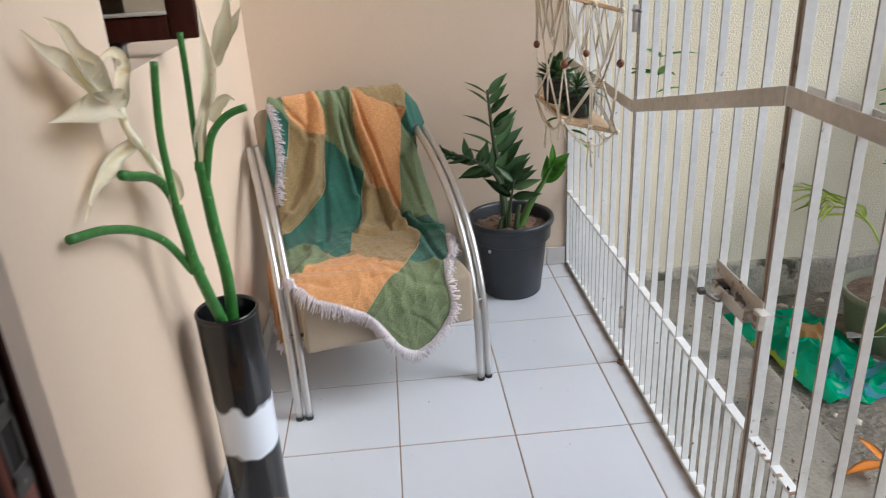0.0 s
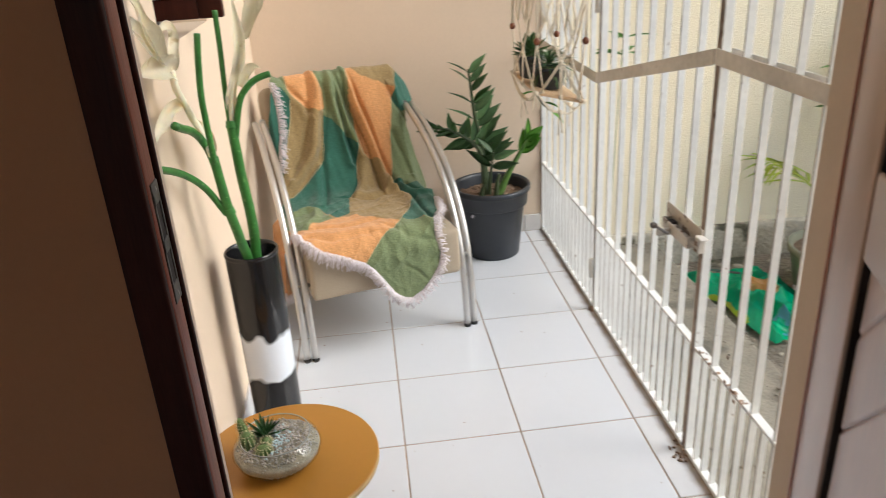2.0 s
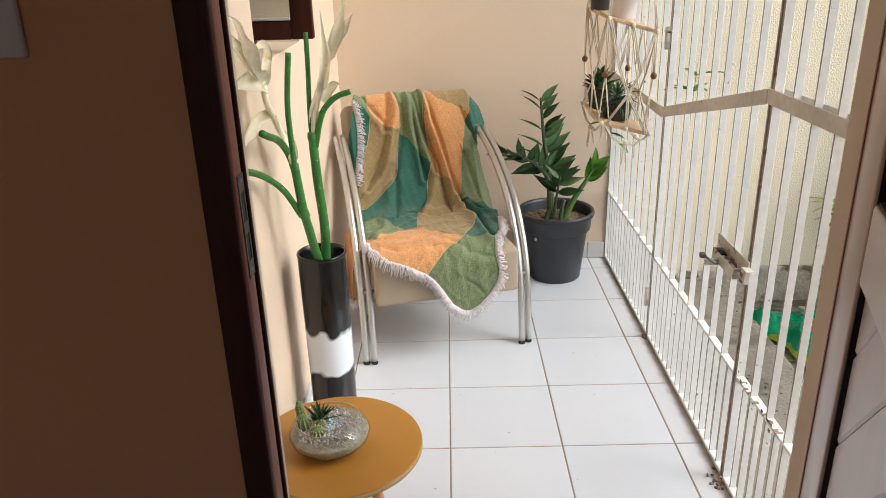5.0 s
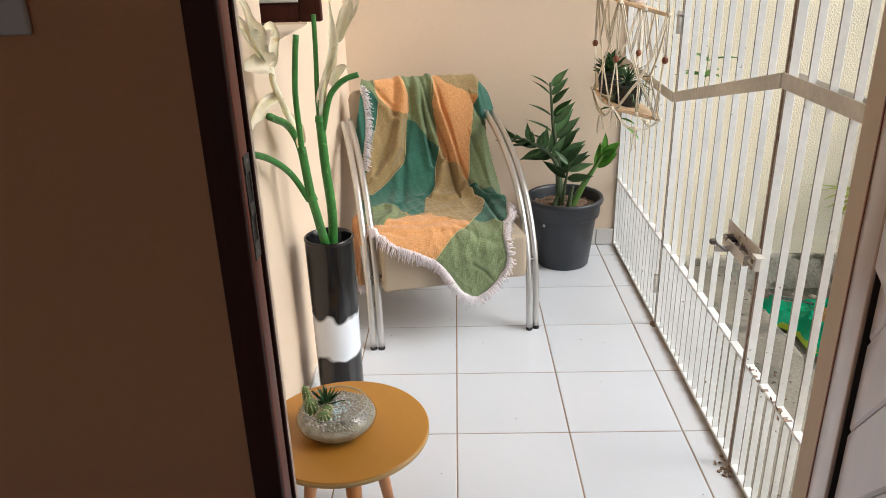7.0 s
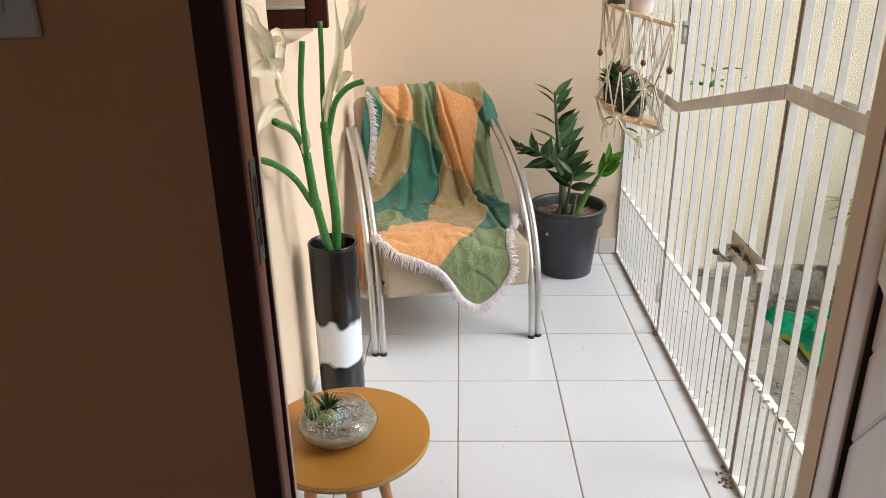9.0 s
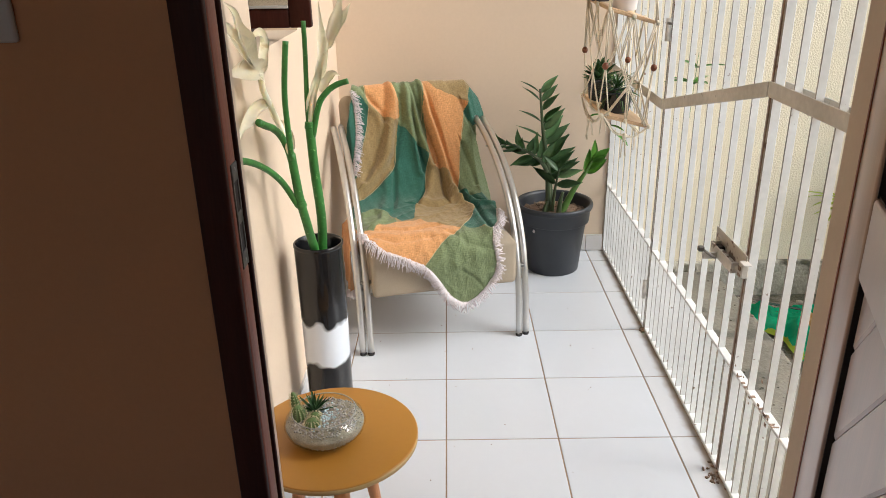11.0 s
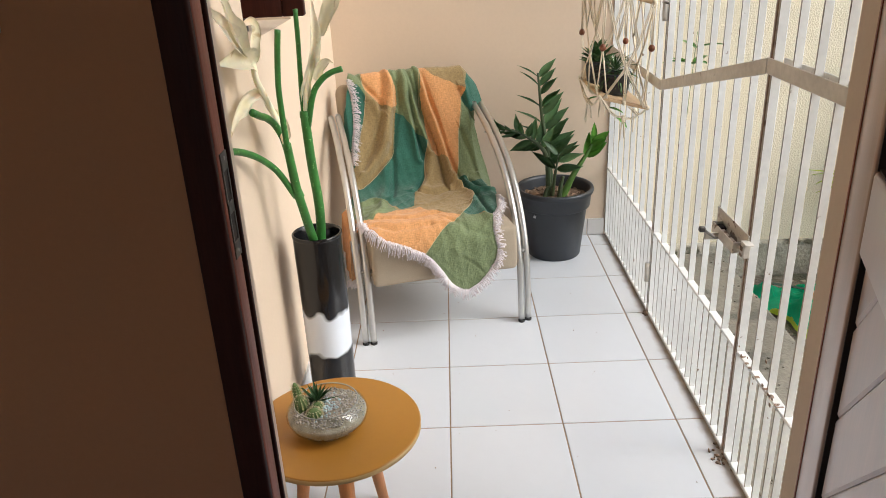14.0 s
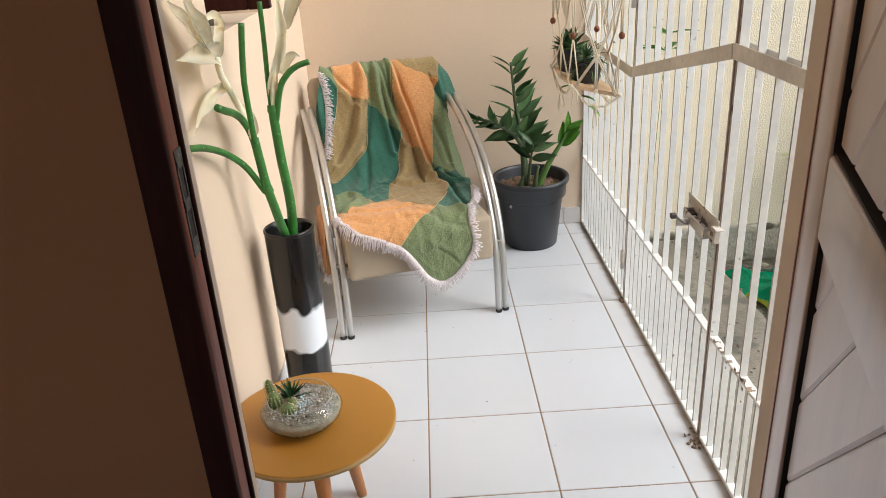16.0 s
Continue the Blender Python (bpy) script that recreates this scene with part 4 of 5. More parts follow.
def build_throw():
    ob = thing("throw_blanket", (0.0015, 0.565, 0.0), 13.3, "patchwork orange, green and teal woven throw draped over the armchair", "blanket")
    bm = bmesh.new()
    uv = bm.loops.layers.uv.new("UVMap")
    step = 0.0024
    nu, nl = int(0.66 / step), int(1.46 / step)
    verts, params = {}, {}

    def vert(i, j):
        if (i, j) not in verts:
            u, l = -0.32 + i * step, 0.05 + j * step
            w = bm.verts.new(cloth_point(u, l))
            verts[i, j], params[w] = w, (u, l)
        return verts[i, j]

    for i in range(nu):
        for j in range(nl):
            u, l = -0.32 + (i + 0.5) * step, 0.05 + (j + 0.5) * step
            wob = 0.004 * noise.noise(Vector((u * 25, l * 25, 0)))
            if not inside(EDGE, u + wob, l + wob):
                continue
            f = bm.faces.new((vert(i, j), vert(i + 1, j), vert(i + 1, j + 1), vert(i, j + 1)))
            f.material_index = next((k for k, poly in FIELDS if inside(poly, u + wob, l - wob)), 3)
            for lp in f.loops:
                lp[uv].uv = params[lp.vert]
    part("cloth", bm, [M_TERRA, M_OLIVE, M_TEAL, M_TAN], ob)
    for line in SEAMS:
        run = spline([(u, l, 0) for u, l in line], 9)
        part("seam", tubed([cloth_point(q.x, q.y, 0.0012) for q in run], 0.0011, 5), M_SEAM, ob, "cream seam thread")


    # fringe along the hem and along the turned-back border
    rnd = random.Random(4)
    for line in (HEM, TURNED):
        bm = bmesh.new()
        for (u1, l1), (u2, l2) in zip(line, line[1:]):
            d = math.hypot(u2 - u1, l2 - l1)
            n = max(2, int(d / 0.0016))
            out = Vector((l2 - l1, u1 - u2, 0)).normalized() * (-1 if line is TURNED else 1)
            for k in range(n):
                s = (k + rnd.random()) / n
                u, l = u1 + s * (u2 - u1), l1 + s * (l2 - l1)
                if l < 0.28:
                    continue
                reach = rnd.uniform(0.018, 0.027) * (1.0 if line is TURNED else 1.0)
                du, dl = out.x * reach + rnd.gauss(0, 0.005), out.y * reach + rnd.gauss(0, 0.005)
                a = cloth_point(u - 0.15 * du, l - 0.15 * dl, 0.003)
                b = cloth_point(u + 0.5 * du, l + 0.5 * dl, 0.006 + rnd.uniform(0, 0.008))
                c = cloth_point(u + du, l + dl, rnd.uniform(0.0, 0.010)) + Vector((0, 0, -0.006))
                tube(bm, [a, b, c], 0.0010, 4)
        part("fringe", bm, M_FRINGE, ob, "pale pink cotton fringe")

    # the corner that hangs down outside the arm
    bm = bmesh.new()
    uv = bm.loops.layers.uv.new("UVMap")
    rows = []
    for i in range(31):
        s = i / 30
        v = 0.14 + 0.27 * s
        length = 0.26 - 0.10 * abs(s - 0.4)
        row = []
        for j in range(25):
            r = j / 24
            x = -0.262 - 0.050 * min(1, r * 4) - 0.010 * math.sin(s * 19 + 2 * r) * r
            row.append((bm.verts.new((x, v + 0.02 * r, 0.400 - length * r + 0.006 * math.sin(9 * s))), (v, r * length)))
        rows.append(row)
    for a, b in zip(rows, rows[1:]):
        for k in range(24):
            f = bm.faces.new((a[k][0], a[k + 1][0], b[k + 1][0], b[k][0]))
            for lp, q in zip(f.loops, (a[k], a[k + 1], b[k + 1], b[k])):
                lp[uv].uv = q[1]
    flap_ends = [row[-1][0].co.copy() for row in rows]
    part("side_fold", bm, M_TERRA, ob, "orange corner hanging beside the seat")
    bm = bmesh.new()
    for p in flap_ends:
        for k in range(5):
            q = p + Vector((rnd.gauss(0, 0.003), rnd.uniform(-0.006, 0.006), 0))
            tube(bm, [q, q + Vector((rnd.gauss(0, 0.004), rnd.gauss(0, 0.004), -0.014)), q + Vector((rnd.gauss(0, 0.006), rnd.gauss(0, 0.006), -rnd.uniform(0.022, 0.034)))], 0.0015, 4)
    part("fringe", bm, M_FRINGE, ob, "pale pink cotton fringe")


build_throw()

# ---- floor vase with foam flowers ----
VX, VY = -0.345, 0.10
vase = thing("floor_vase", (VX, VY, 0), 0, "tall glossy black ceramic vase with a ragged white band", "vase")
part("body", lathe(bmesh.new(), [(0, 0.0), (0.058, 0.0), (0.064, 0.006), (0.065, 0.02), (0.066, 0.30), (0.068, 0.585), (0.067, 0.591), (0.0645, 0.592), (0.062, 0.588),
                                 (0.060, 0.40), (0.059, 0.03), (0, 0.03)], 56), M_VASE, vase)
part("rim", lathe(bmesh.new(), [(0.0675, 0.583), (0.0692, 0.586), (0.0692, 0.592), (0.067, 0.5945), (0.0635, 0.594), (0.062, 0.590)], 56), M_VASE, vase, "thin rolled black rim")


def stem(name, parent, pts, r, material=M_STEM, label="", taper=0.85):
    base = parent.matrix_world.translation
    pts = spline([Vector(p) - base for p in pts], 7)
    return part(name, tubed(pts, lambda t: r * (1 - (1 - taper) * t), 12), material, parent, label)


def petal(name, parent, pts, width, cup=0.35, material=M_PETAL, facing=(1, -0.5, 0.3), label=""):
    """A soft curved petal along a spline, cupped across."""
    base = parent.matrix_world.translation
    P = spline([Vector(p) - base for p in pts], 7)
    bm = bmesh.new()
    face = Vector(facing).normalized()
    rows = []
    for i, p in enumerate(P):
        s = i / (len(P) - 1)
        t = (P[min(i + 1, len(P) - 1)] - P[max(i - 1, 0)]).normalized()
        side = t.cross(face).normalized()
        out = side.cross(t)
        w = 1.2 * width * (0.16 * (1 - s) + 2.9 * s ** 0.6 * (1 - s) ** 1.3) + 0.0012
        w *= 1 + 0.12 * math.sin(13 * s + 300 * width)
        rows.append([bm.verts.new(p + side * (k * w / 2) + out * (cup * w * (k * k) * (1 + 0.3 * math.sin(5 * s + k)))) for k in (-1, -0.6, -0.2, 0.2, 0.6, 1)])
    for a, b in zip(rows, rows[1:]):
        for k in range(5):
            bm.faces.new((a[k], a[k + 1], b[k + 1], b[k]))
    bmesh.ops.solidify(bm, geom=bm.faces[:], thickness=0.003)
    return part(name, bm, material, parent, label)


spray = thing("artificial_flower", (VX, VY, 0.035), 0, "artificial foam lily with green stem and cream petals in the vase", "flower", "flowers in the vase")
stem("stem", spray, [(-0.335, 0.115, 0.10), (-0.345, 0.085, 0.50), (-0.352, 0.02, 0.66), (-0.360, -0.01, 0.748), (-0.367, -0.012, 0.82), (-0.371, -0.015, 0.875)], 0.0128)
stem("collar", spray, [(-0.358, -0.009, 0.735), (-0.360, -0.011, 0.750)], 0.0146)
stem("side_shoot", spray, [(-0.366, -0.01, 0.735), (-0.397, -0.03, 0.806), (-0.418, -0.10, 0.862), (-0.428, -0.22, 0.913), (-0.435, -0.338, 0.945)], 0.0082, taper=0.95)
stem("side_shoot", spray, [(-0.369, -0.014, 0.84), (-0.386, 0.02, 0.880), (-0.400, 0.01, 0.918), (-0.405, -0.04, 0.946), (-0.405, -0.10, 0.965), (-0.405, -0.16, 0.986)], 0.0094, taper=0.95)
stem("straight_shoot", spray, [(-0.370, -0.018, 0.86), (-0.371, -0.024, 0.952), (-0.371, -0.025, 1.017), (-0.364, -0.025, 1.089), (-0.356, -0.025, 1.148)], 0.0072, taper=1.0)
stem("flower_stalk", spray, [(-0.372, -0.01, 0.865), (-0.392, 0.03, 0.905), (-0.405, 0.008, 0.962), (-0.405, -0.05, 1.012), (-0.405, -0.09, 1.048), (-0.405, -0.10, 1.086)], 0.0085, M_PETAL, "cream stalk", 0.85)
for pts, w in (
        ([(-0.410, -0.12, 1.105), (-0.415, -0.184, 1.160), (-0.415, -0.219, 1.195), (-0.412, -0.251, 1.231), (-0.415, -0.285, 1.254)], 0.036),
        ([(-0.410, -0.12, 1.105), (-0.420, -0.198, 1.150), (-0.420, -0.257, 1.184), (-0.415, -0.312, 1.208), (-0.42, -0.350, 1.245)], 0.038),
        ([(-0.405, -0.085, 1.080), (-0.412, -0.138, 1.097), (-0.415, -0.208, 1.106), (-0.415, -0.284, 1.114), (-0.415, -0.352, 1.122)], 0.043),
        ([(-0.405, -0.100, 1.083), (-0.405, -0.086, 1.123), (-0.405, -0.061, 1.149), (-0.405, -0.076, 1.172), (-0.408, -0.128, 1.171), (-0.408, -0.185, 1.150)], 0.025),
        ([(-0.410, -0.035, 1.010), (-0.430, -0.099, 1.006), (-0.434, -0.162, 0.992), (-0.434, -0.215, 0.980), (-0.432, -0.281, 0.950)], 0.026),
        ([(-0.388, 0.055, 0.862), (-0.398, 0.060, 0.895), (-0.408, 0.027, 0.937), (-0.410, -0.020, 0.975), (-0.406, -0.055, 1.018)], 0.030)):
    petal("petal", spray, pts, w)

spray2 = thing("artificial_flower", (VX + 0.02, VY, 0.035), 0, "artificial foam lily with a closed cream bud in the vase", "flower", "flowers in the vase")
stem("stem", spray2, [(-0.345, 0.085, 0.10), (-0.338, 0.10, 0.50), (-0.328, 0.09, 0.66), (-0.334, 0.082, 0.80), (-0.337, 0.08, 0.93)], 0.0141)
stem("collar", spray2, [(-0.337, 0.08, 0.918), (-0.337, 0.08, 0.934)], 0.0136)
stem("straight_shoot", spray2, [(-0.340, 0.085, 0.92), (-0.339, 0.085, 0.986), (-0.333, 0.085, 1.107), (-0.331, 0.085, 1.183)], 0.0062, taper=1.0)
stem("side_shoot", spray2, [(-0.331, 0.08, 0.895), (-0.310, 0.08, 0.974), (-0.287, 0.08, 1.008), (-0.260, 0.08, 1.027), (-0.230, 0.08, 1.036)], 0.0080, taper=0.95)
stem("flower_stalk", spray2, [(-0.335, 0.085, 0.92), (-0.328, 0.085, 0.975), (-0.315, 0.088, 1.03), (-0.298, 0.09, 1.075), (-0.282, 0.095, 1.12)], 0.0085, M_PETAL, "cream stalk", 0.75)
for pts, w in (
        ([(-0.335, 0.085, 0.945), (-0.326, 0.083, 0.991), (-0.313, 0.082, 1.029), (-0.300, 0.082, 1.067), (-0.292, 0.082, 1.105)], 0.019),
        ([(-0.306, 0.085, 1.04), (-0.292, 0.080, 1.083), (-0.287, 0.078, 1.125), (-0.288, 0.08, 1.173), (-0.291, 0.085, 1.235)], 0.023),
        ([(-0.282, 0.10, 1.115), (-0.266, 0.10, 1.150), (-0.250, 0.10, 1.190), (-0.240, 0.10, 1.225), (-0.230, 0.10, 1.275)], 0.026),
        ([(-0.275, 0.11, 1.135), (-0.252, 0.11, 1.168), (-0.232, 0.11, 1.195), (-0.215, 0.11, 1.222)], 0.021),
        ([(-0.306, 0.11, 1.005), (-0.290, 0.11, 1.034), (-0.270, 0.11, 1.050), (-0.254, 0.11, 1.045)], 0.021)):
    petal("petal", spray2, pts, w, facing=(0.2, -1, 0.3))

# ---- side table and terrarium ----
TX, TY, TZ, TR = -0.257, -0.386, 0.307, 0.1955
table = thing("side_table", (TX, TY, 0), 0, "round mustard-yellow side table on splayed pine legs", "table")
part("tabletop", lathe(bmesh.new(), [(0, TZ - 0.016), (TR - 0.004, TZ - 0.016), (TR, TZ - 0.013), (TR + 0.0005, TZ - 0.002), (TR - 0.001, TZ - 0.0003), (TR - 0.003, TZ), (0, TZ)], 72), M_TABLE, table)
part("edge_band", lathe(bmesh.new(), [(TR - 0.001, TZ - 0.0145), (TR + 0.0012, TZ - 0.0135), (TR + 0.0014, TZ - 0.003), (TR - 0.001, TZ - 0.002)], 72), M_EDGE, table, "pale raw board edge")
for ang in LEG_ANGLES:
    c, s = math.cos(radians(ang)), math.sin(radians(ang))
    part("leg", tubed([(0.075 * c, 0.075 * s, TZ - 0.014), (0.098 * c, 0.098 * s, 0.15), (0.122 * c, 0.122 * s, 0)], lambda t: 0.021 - 0.0085 * t, 16), M_LEG, table)
    part("leg_block", boxed((-0.02, -0.02, -0.012), (0.02, 0.02, 0.0), 0.003), M_LEG, table, m=pose(0.075 * c, 0.075 * s, TZ - 0.016, 0, 0, ang))

BX, BY = -0.271, -0.394
terr = thing("terrarium", (BX, BY, TZ), 0, "low round glass terrarium with pebbles and small cacti", "terrarium")
terr.matrix_world = pose(BX, BY, TZ) @ Matrix.Diagonal((1.10, 1.10, 0.94, 1))
outer = [(0.0, 0.001), (0.045, 0.001), (0.066, 0.010), (0.080, 0.026), (0.0845, 0.042), (0.079, 0.058), (0.070, 0.068), (0.0655, 0.073)]
part("bowl", lathe(bmesh.new(), outer + [(0.0640, 0.0735), (0.0632, 0.0715)], 56), M_GLASS, terr, "clear glass bowl")
part("lip", lathe(bmesh.new(), [(0.0660, 0.0725), (0.0668, 0.0738), (0.0660, 0.0751), (0.0646, 0.0751), (0.0638, 0.0738), (0.0646, 0.0725), (0.0660, 0.0725)], 56), M_LIP, terr, "polished glass lip")
part("sand", lathe(bmesh.new(), [(0, 0.0055), (0.043, 0.0055), (0.0635, 0.0135), (0.0772, 0.0278), (0.0812, 0.041), (0.0785, 0.047), (0.05, 0.0495), (0, 0.050)], 40), M_SAND, terr)
rnd = random.Random(11)
for name, material, count, where in (("gravel", M_STONE, 620, 0), ("blue_gravel", M_STONE_BLUE, 120, 1)):
    bm = bmesh.new()
    for i in range(count):
        if where:
            x, y = 0.002 + rnd.gauss(0, 0.011), -0.008 + rnd.gauss(0, 0.022)
        else:
            r, a = 0.074 * math.sqrt(rnd.random()), rnd.uniform(0, 6.283)
            x, y = r * math.cos(a), r * math.sin(a)
        rr = math.hypot(x, y)
        if rr > 0.073:
            continue
        s = rnd.uniform(0.0018, 0.0036)
        blob(bm, (x, y, 0.050 + (0.010 if x > -0.005 else 0.004) * (1 - (rr / 0.078) ** 2) + rnd.uniform(0, 0.004)), (s, s * rnd.uniform(0.7, 1.2), s * 0.7), 1, 0.2, rnd.uniform(0, 360))
    if not where:
        for i in range(150):
            a, z = rnd.uniform(-1.9, 1.2), rnd.uniform(0.012, 0.050)
            r = float(np.interp(z, [0.001, 0.010, 0.026, 0.042, 0.058], [0.045, 0.066, 0.080, 0.0845, 0.079])) - 0.0058
            s = rnd.uniform(0.0016, 0.0030)
            blob(bm, (r * math.cos(a), r * math.sin(a), z), (s, s * rnd.uniform(0.7, 1.2), s * 0.8), 1, 0.2, rnd.uniform(0, 360))
    tagged(part(name, bm, material, terr, smooth=True), kind="stuff")


def cactus(parent, at, r, h, ribs=11):
    bm = bmesh.new()
    rows, n = 9, ribs * 4
    rings = []
    for i in range(rows + 1):
        t = i / rows
        rad = r * math.sin(math.pi * (0.16 + 0.80 * t)) ** 0.6
        ring = []
        for k in range(n):
            a = 2 * math.pi * k / n
            q = rad * (1 + 0.10 * math.cos(ribs * a))
            ring.append(bm.verts.new((q * math.cos(a), q * math.sin(a), h * t)))
        rings.append(ring)
    for a, b in zip(rings, rings[1:]):
        for k in range(n):
            bm.faces.new((a[k], a[(k + 1) % n], b[(k + 1) % n], b[k]))
    bm.faces.new(rings[-1])
    bm.faces.new(rings[0][::-1])
    ob = part("cactus", bm, M_CACTUS, parent, "small ribbed cactus", m=pose(*at, rnd.uniform(-8, 8), rnd.uniform(-8, 8), 0))
    bm = bmesh.new()
    for i in range(1, rows):
        t = i / rows
        rad = r * math.sin(math.pi * (0.16 + 0.80 * t)) ** 0.6 * 1.10
        for k in range(ribs):
            a = 2 * math.pi * k / ribs
            for d in (-0.3, 0.3):
                p = Vector((rad * math.cos(a), rad * math.sin(a), h * t))
                q = p + Vector((math.cos(a + d), math.sin(a + d), rnd.uniform(-0.3, 0.6))) * 0.0045
                tube(bm, [p, q], 0.0005, 3)
    part("spines", bm, M_SPINE, ob, "pale spines")


cactus(terr, (-0.051, -0.004, 0.046), 0.0138, 0.046)
cactus(terr, (-0.057, 0.014, 0.050), 0.0085, 0.064, 9)
cactus(terr, (-0.020, -0.030, 0.048), 0.0145, 0.026, 13)
cactus(terr, (-0.018, -0.006, 0.048), 0.0110, 0.026, 12)
aloe_leaf = leaf_mesh("aloe_leaf", M_ALOE, 0.042, 0.0065, curl=-0.05, fold=0.5, n=5, tip=1.2)
aloe = part("aloe", lathe(bmesh.new(), [(0, 0.0), (0.006, 0.0), (0.006, 0.012), (0, 0.014)], 10), M_ALOE, terr, "spiky dark green aloe", m=pose(-0.024, 0.020, 0.046))
for i in range(24):
    a, lift = i * 2.4, 0.25 + 1.6 * (i / 24)
    o = new("leaf", aloe_leaf)
    o.parent = aloe
    o.matrix_basis = aimed((0, 0, 0.008), (math.cos(a), math.sin(a), lift), size=1.0 + 0.3 * rnd.random())

# ---- potted plant in the corner ----
PX, PY = 0.476, 1.262
pot = thing("potted_plant", (PX, PY, 0), 0, "dark green potted foliage plant in a black plastic nursery pot", "plant")
pot_prof = [(0, 0.0), (0.110, 0.0), (0.114, 0.004), (0.1385, 0.222), (0.1395, 0.226), (0.1505, 0.229), (0.152, 0.233), (0.1555, 0.283), (0.163, 0.287), (0.1665, 0.296), (0.1665, 0.305),
            (0.163, 0.311), (0.153, 0.310), (0.149, 0.300), (0.142, 0.24), (0.136, 0.21)]
pot_body = part("pot", lathe(bmesh.new(), pot_prof, 64), M_POT, pot)
part("paint_fleck", boxed((-0.006, -0.001, -0.006), (0.006, 0.001, 0.007), 0.0008), M_WHITE_POT, pot_body, m=pose(-0.098, -0.101, 0.208, -7, 20, -44))
bm = lathe(bmesh.new(), [(0.146, 0.262), (0.10, 0.266), (0.05, 0.268), (0, 0.270)], 40)
bmesh.ops.subdivide_edges(bm, edges=bm.edges[:], cuts=2, use_grid_fill=True)
for v in bm.verts:
    v.co.z += 0.010 * noise.noise(v.co * 30) + 0.006 * noise.noise(v.co * 90)
part("soil", bm, M_SOIL, pot)
bm = bmesh.new()
for i in range(90):
    a, r = rnd.uniform(0, 6.283), 0.135 * math.sqrt(rnd.random())
    s = rnd.uniform(0.003, 0.008)
    blob(bm, (r * math.cos(a), r * math.sin(a), 0.268), (s, s * 1.4, s * 0.6), 1, 0.3, rnd.uniform(0, 360))
tagged(part("soil_crumbs", bm, M_SOIL, pot), kind="stuff")
leaf_old = leaf_mesh("leaf", M_LEAF, 0.128, 0.044, curl=0.10, fold=0.30, n=8, tip=0.92)
leaf_new = leaf_mesh("leaf", M_LEAF_NEW, 0.10, 0.046, curl=0.05, fold=0.25, n=8, tip=1.25)


def stalk(pts, r, pairs, start, sizes, mesh, material, label, spread=(1, 0, 0), rise=0.55, jitter=0.10, faces=None):
    P = spline([Vector(p) - Vector((PX, PY, 0)) for p in pts], 10)
    ob = part("stalk", tubed(P, lambda t: r * (1 - 0.72 * t), 12), material, pot, label)
    for i in range(pairs):
        s = start + (1 - start) * i / max(1, pairs - 1)
        k = min(len(P) - 2, int(s * (len(P) - 1)))
        t = (P[k + 1] - P[k]).normalized()
        side = Vector(spread) - t * t.dot(Vector(spread))
        side.normalize()
        side = Matrix.Rotation(radians(rnd.uniform(-14, 14) if faces else rnd.uniform(-38, 38)), 3, t) @ side
        for sign in ((-1, 1) if not faces or (s > 0.55 and i % 2 == 0) or i == pairs - 1 else (1,)):
            d = side * sign + t * (rise + 0.5 * max(0, s - 0.7)) + Vector([rnd.gauss(0, jitter) for _ in range(3)])
            up = t.cross(side)
            up = (up if up.y < 0 else -up) + 0.35 * t + Vector([rnd.gauss(0, 0.28) for _ in range(3)])
            if faces:
                up = Vector(faces[0 if sign < 0 else 1]) + Vector([rnd.gauss(0, 0.12) for _ in range(3)])
            size = sizes[0] + (sizes[1] - sizes[0]) * i / max(1, pairs - 1)
            o = new("leaf", mesh)
            o.parent = ob
            o.matrix_basis = aimed(P[k], d, up, size * rnd.uniform(0.9, 1.1))
    return ob


stalk([(0.458, 1.262, 0.262), (0.456, 1.28, 0.36), (0.440, 1.29, 0.494), (0.420, 1.29, 0.617), (0.403, 1.29, 0.790)], 0.0160, 12, 0.33, (1.18, 0.80), leaf_old, M_STALK,
      "thick upright stalk", (1.0, -0.1, 0.0), 0.78, faces=((0.25, -0.10, 1.0), (-0.25, -0.85, 0.35)))
stalk([(0.448, 1.25, 0.262), (0.440, 1.245, 0.42), (0.415, 1.24, 0.487), (0.360, 1.225, 0.536), (0.30, 1.21, 0.572), (0.235, 1.20, 0.585)], 0.012, 9, 0.40, (0.88, 0.62), leaf_old, M_STALK,
      "leaning stalk", (0.15, -0.45, 0.9), 0.75)
stalk([(0.462, 1.24, 0.262), (0.470, 1.215, 0.38), (0.482, 1.20, 0.47)], 0.009, 3, 0.62, (0.90, 0.72), leaf_old, M_STALK, "short stalk", (0.9, -0.3, 0.1), 0.5, faces=((0.3, -0.7, 0.6), (-0.2, -0.9, 0.4)))
stalk([(0.506, 1.245, 0.262), (0.548, 1.235, 0.36), (0.592, 1.225, 0.44), (0.622, 1.215, 0.50)], 0.0165, 3, 0.72, (1.05, 0.95), leaf_new, M_STALK_NEW, "fresh light green stalk", (0.75, -0.25, 0.3), 2.4,
      faces=((0.5, -0.85, 0.1), (-0.3, -0.9, 0.2)))
for x, y, h in ((0.43, 1.24, 0.055), (0.49, 1.225, 0.10), (0.515, 1.24, 0.075)):
    stub = part("stub", tubed(spline([(x - PX, y - PY, 0.262), (x - PX + 0.006, y - PY, 0.262 + h * 0.6), (x - PX + 0.016, y - PY, 0.262 + h)], 5), lambda t: 0.012 * (1 - 0.5 * t), 10), M_STALK, pot, "cut stub")

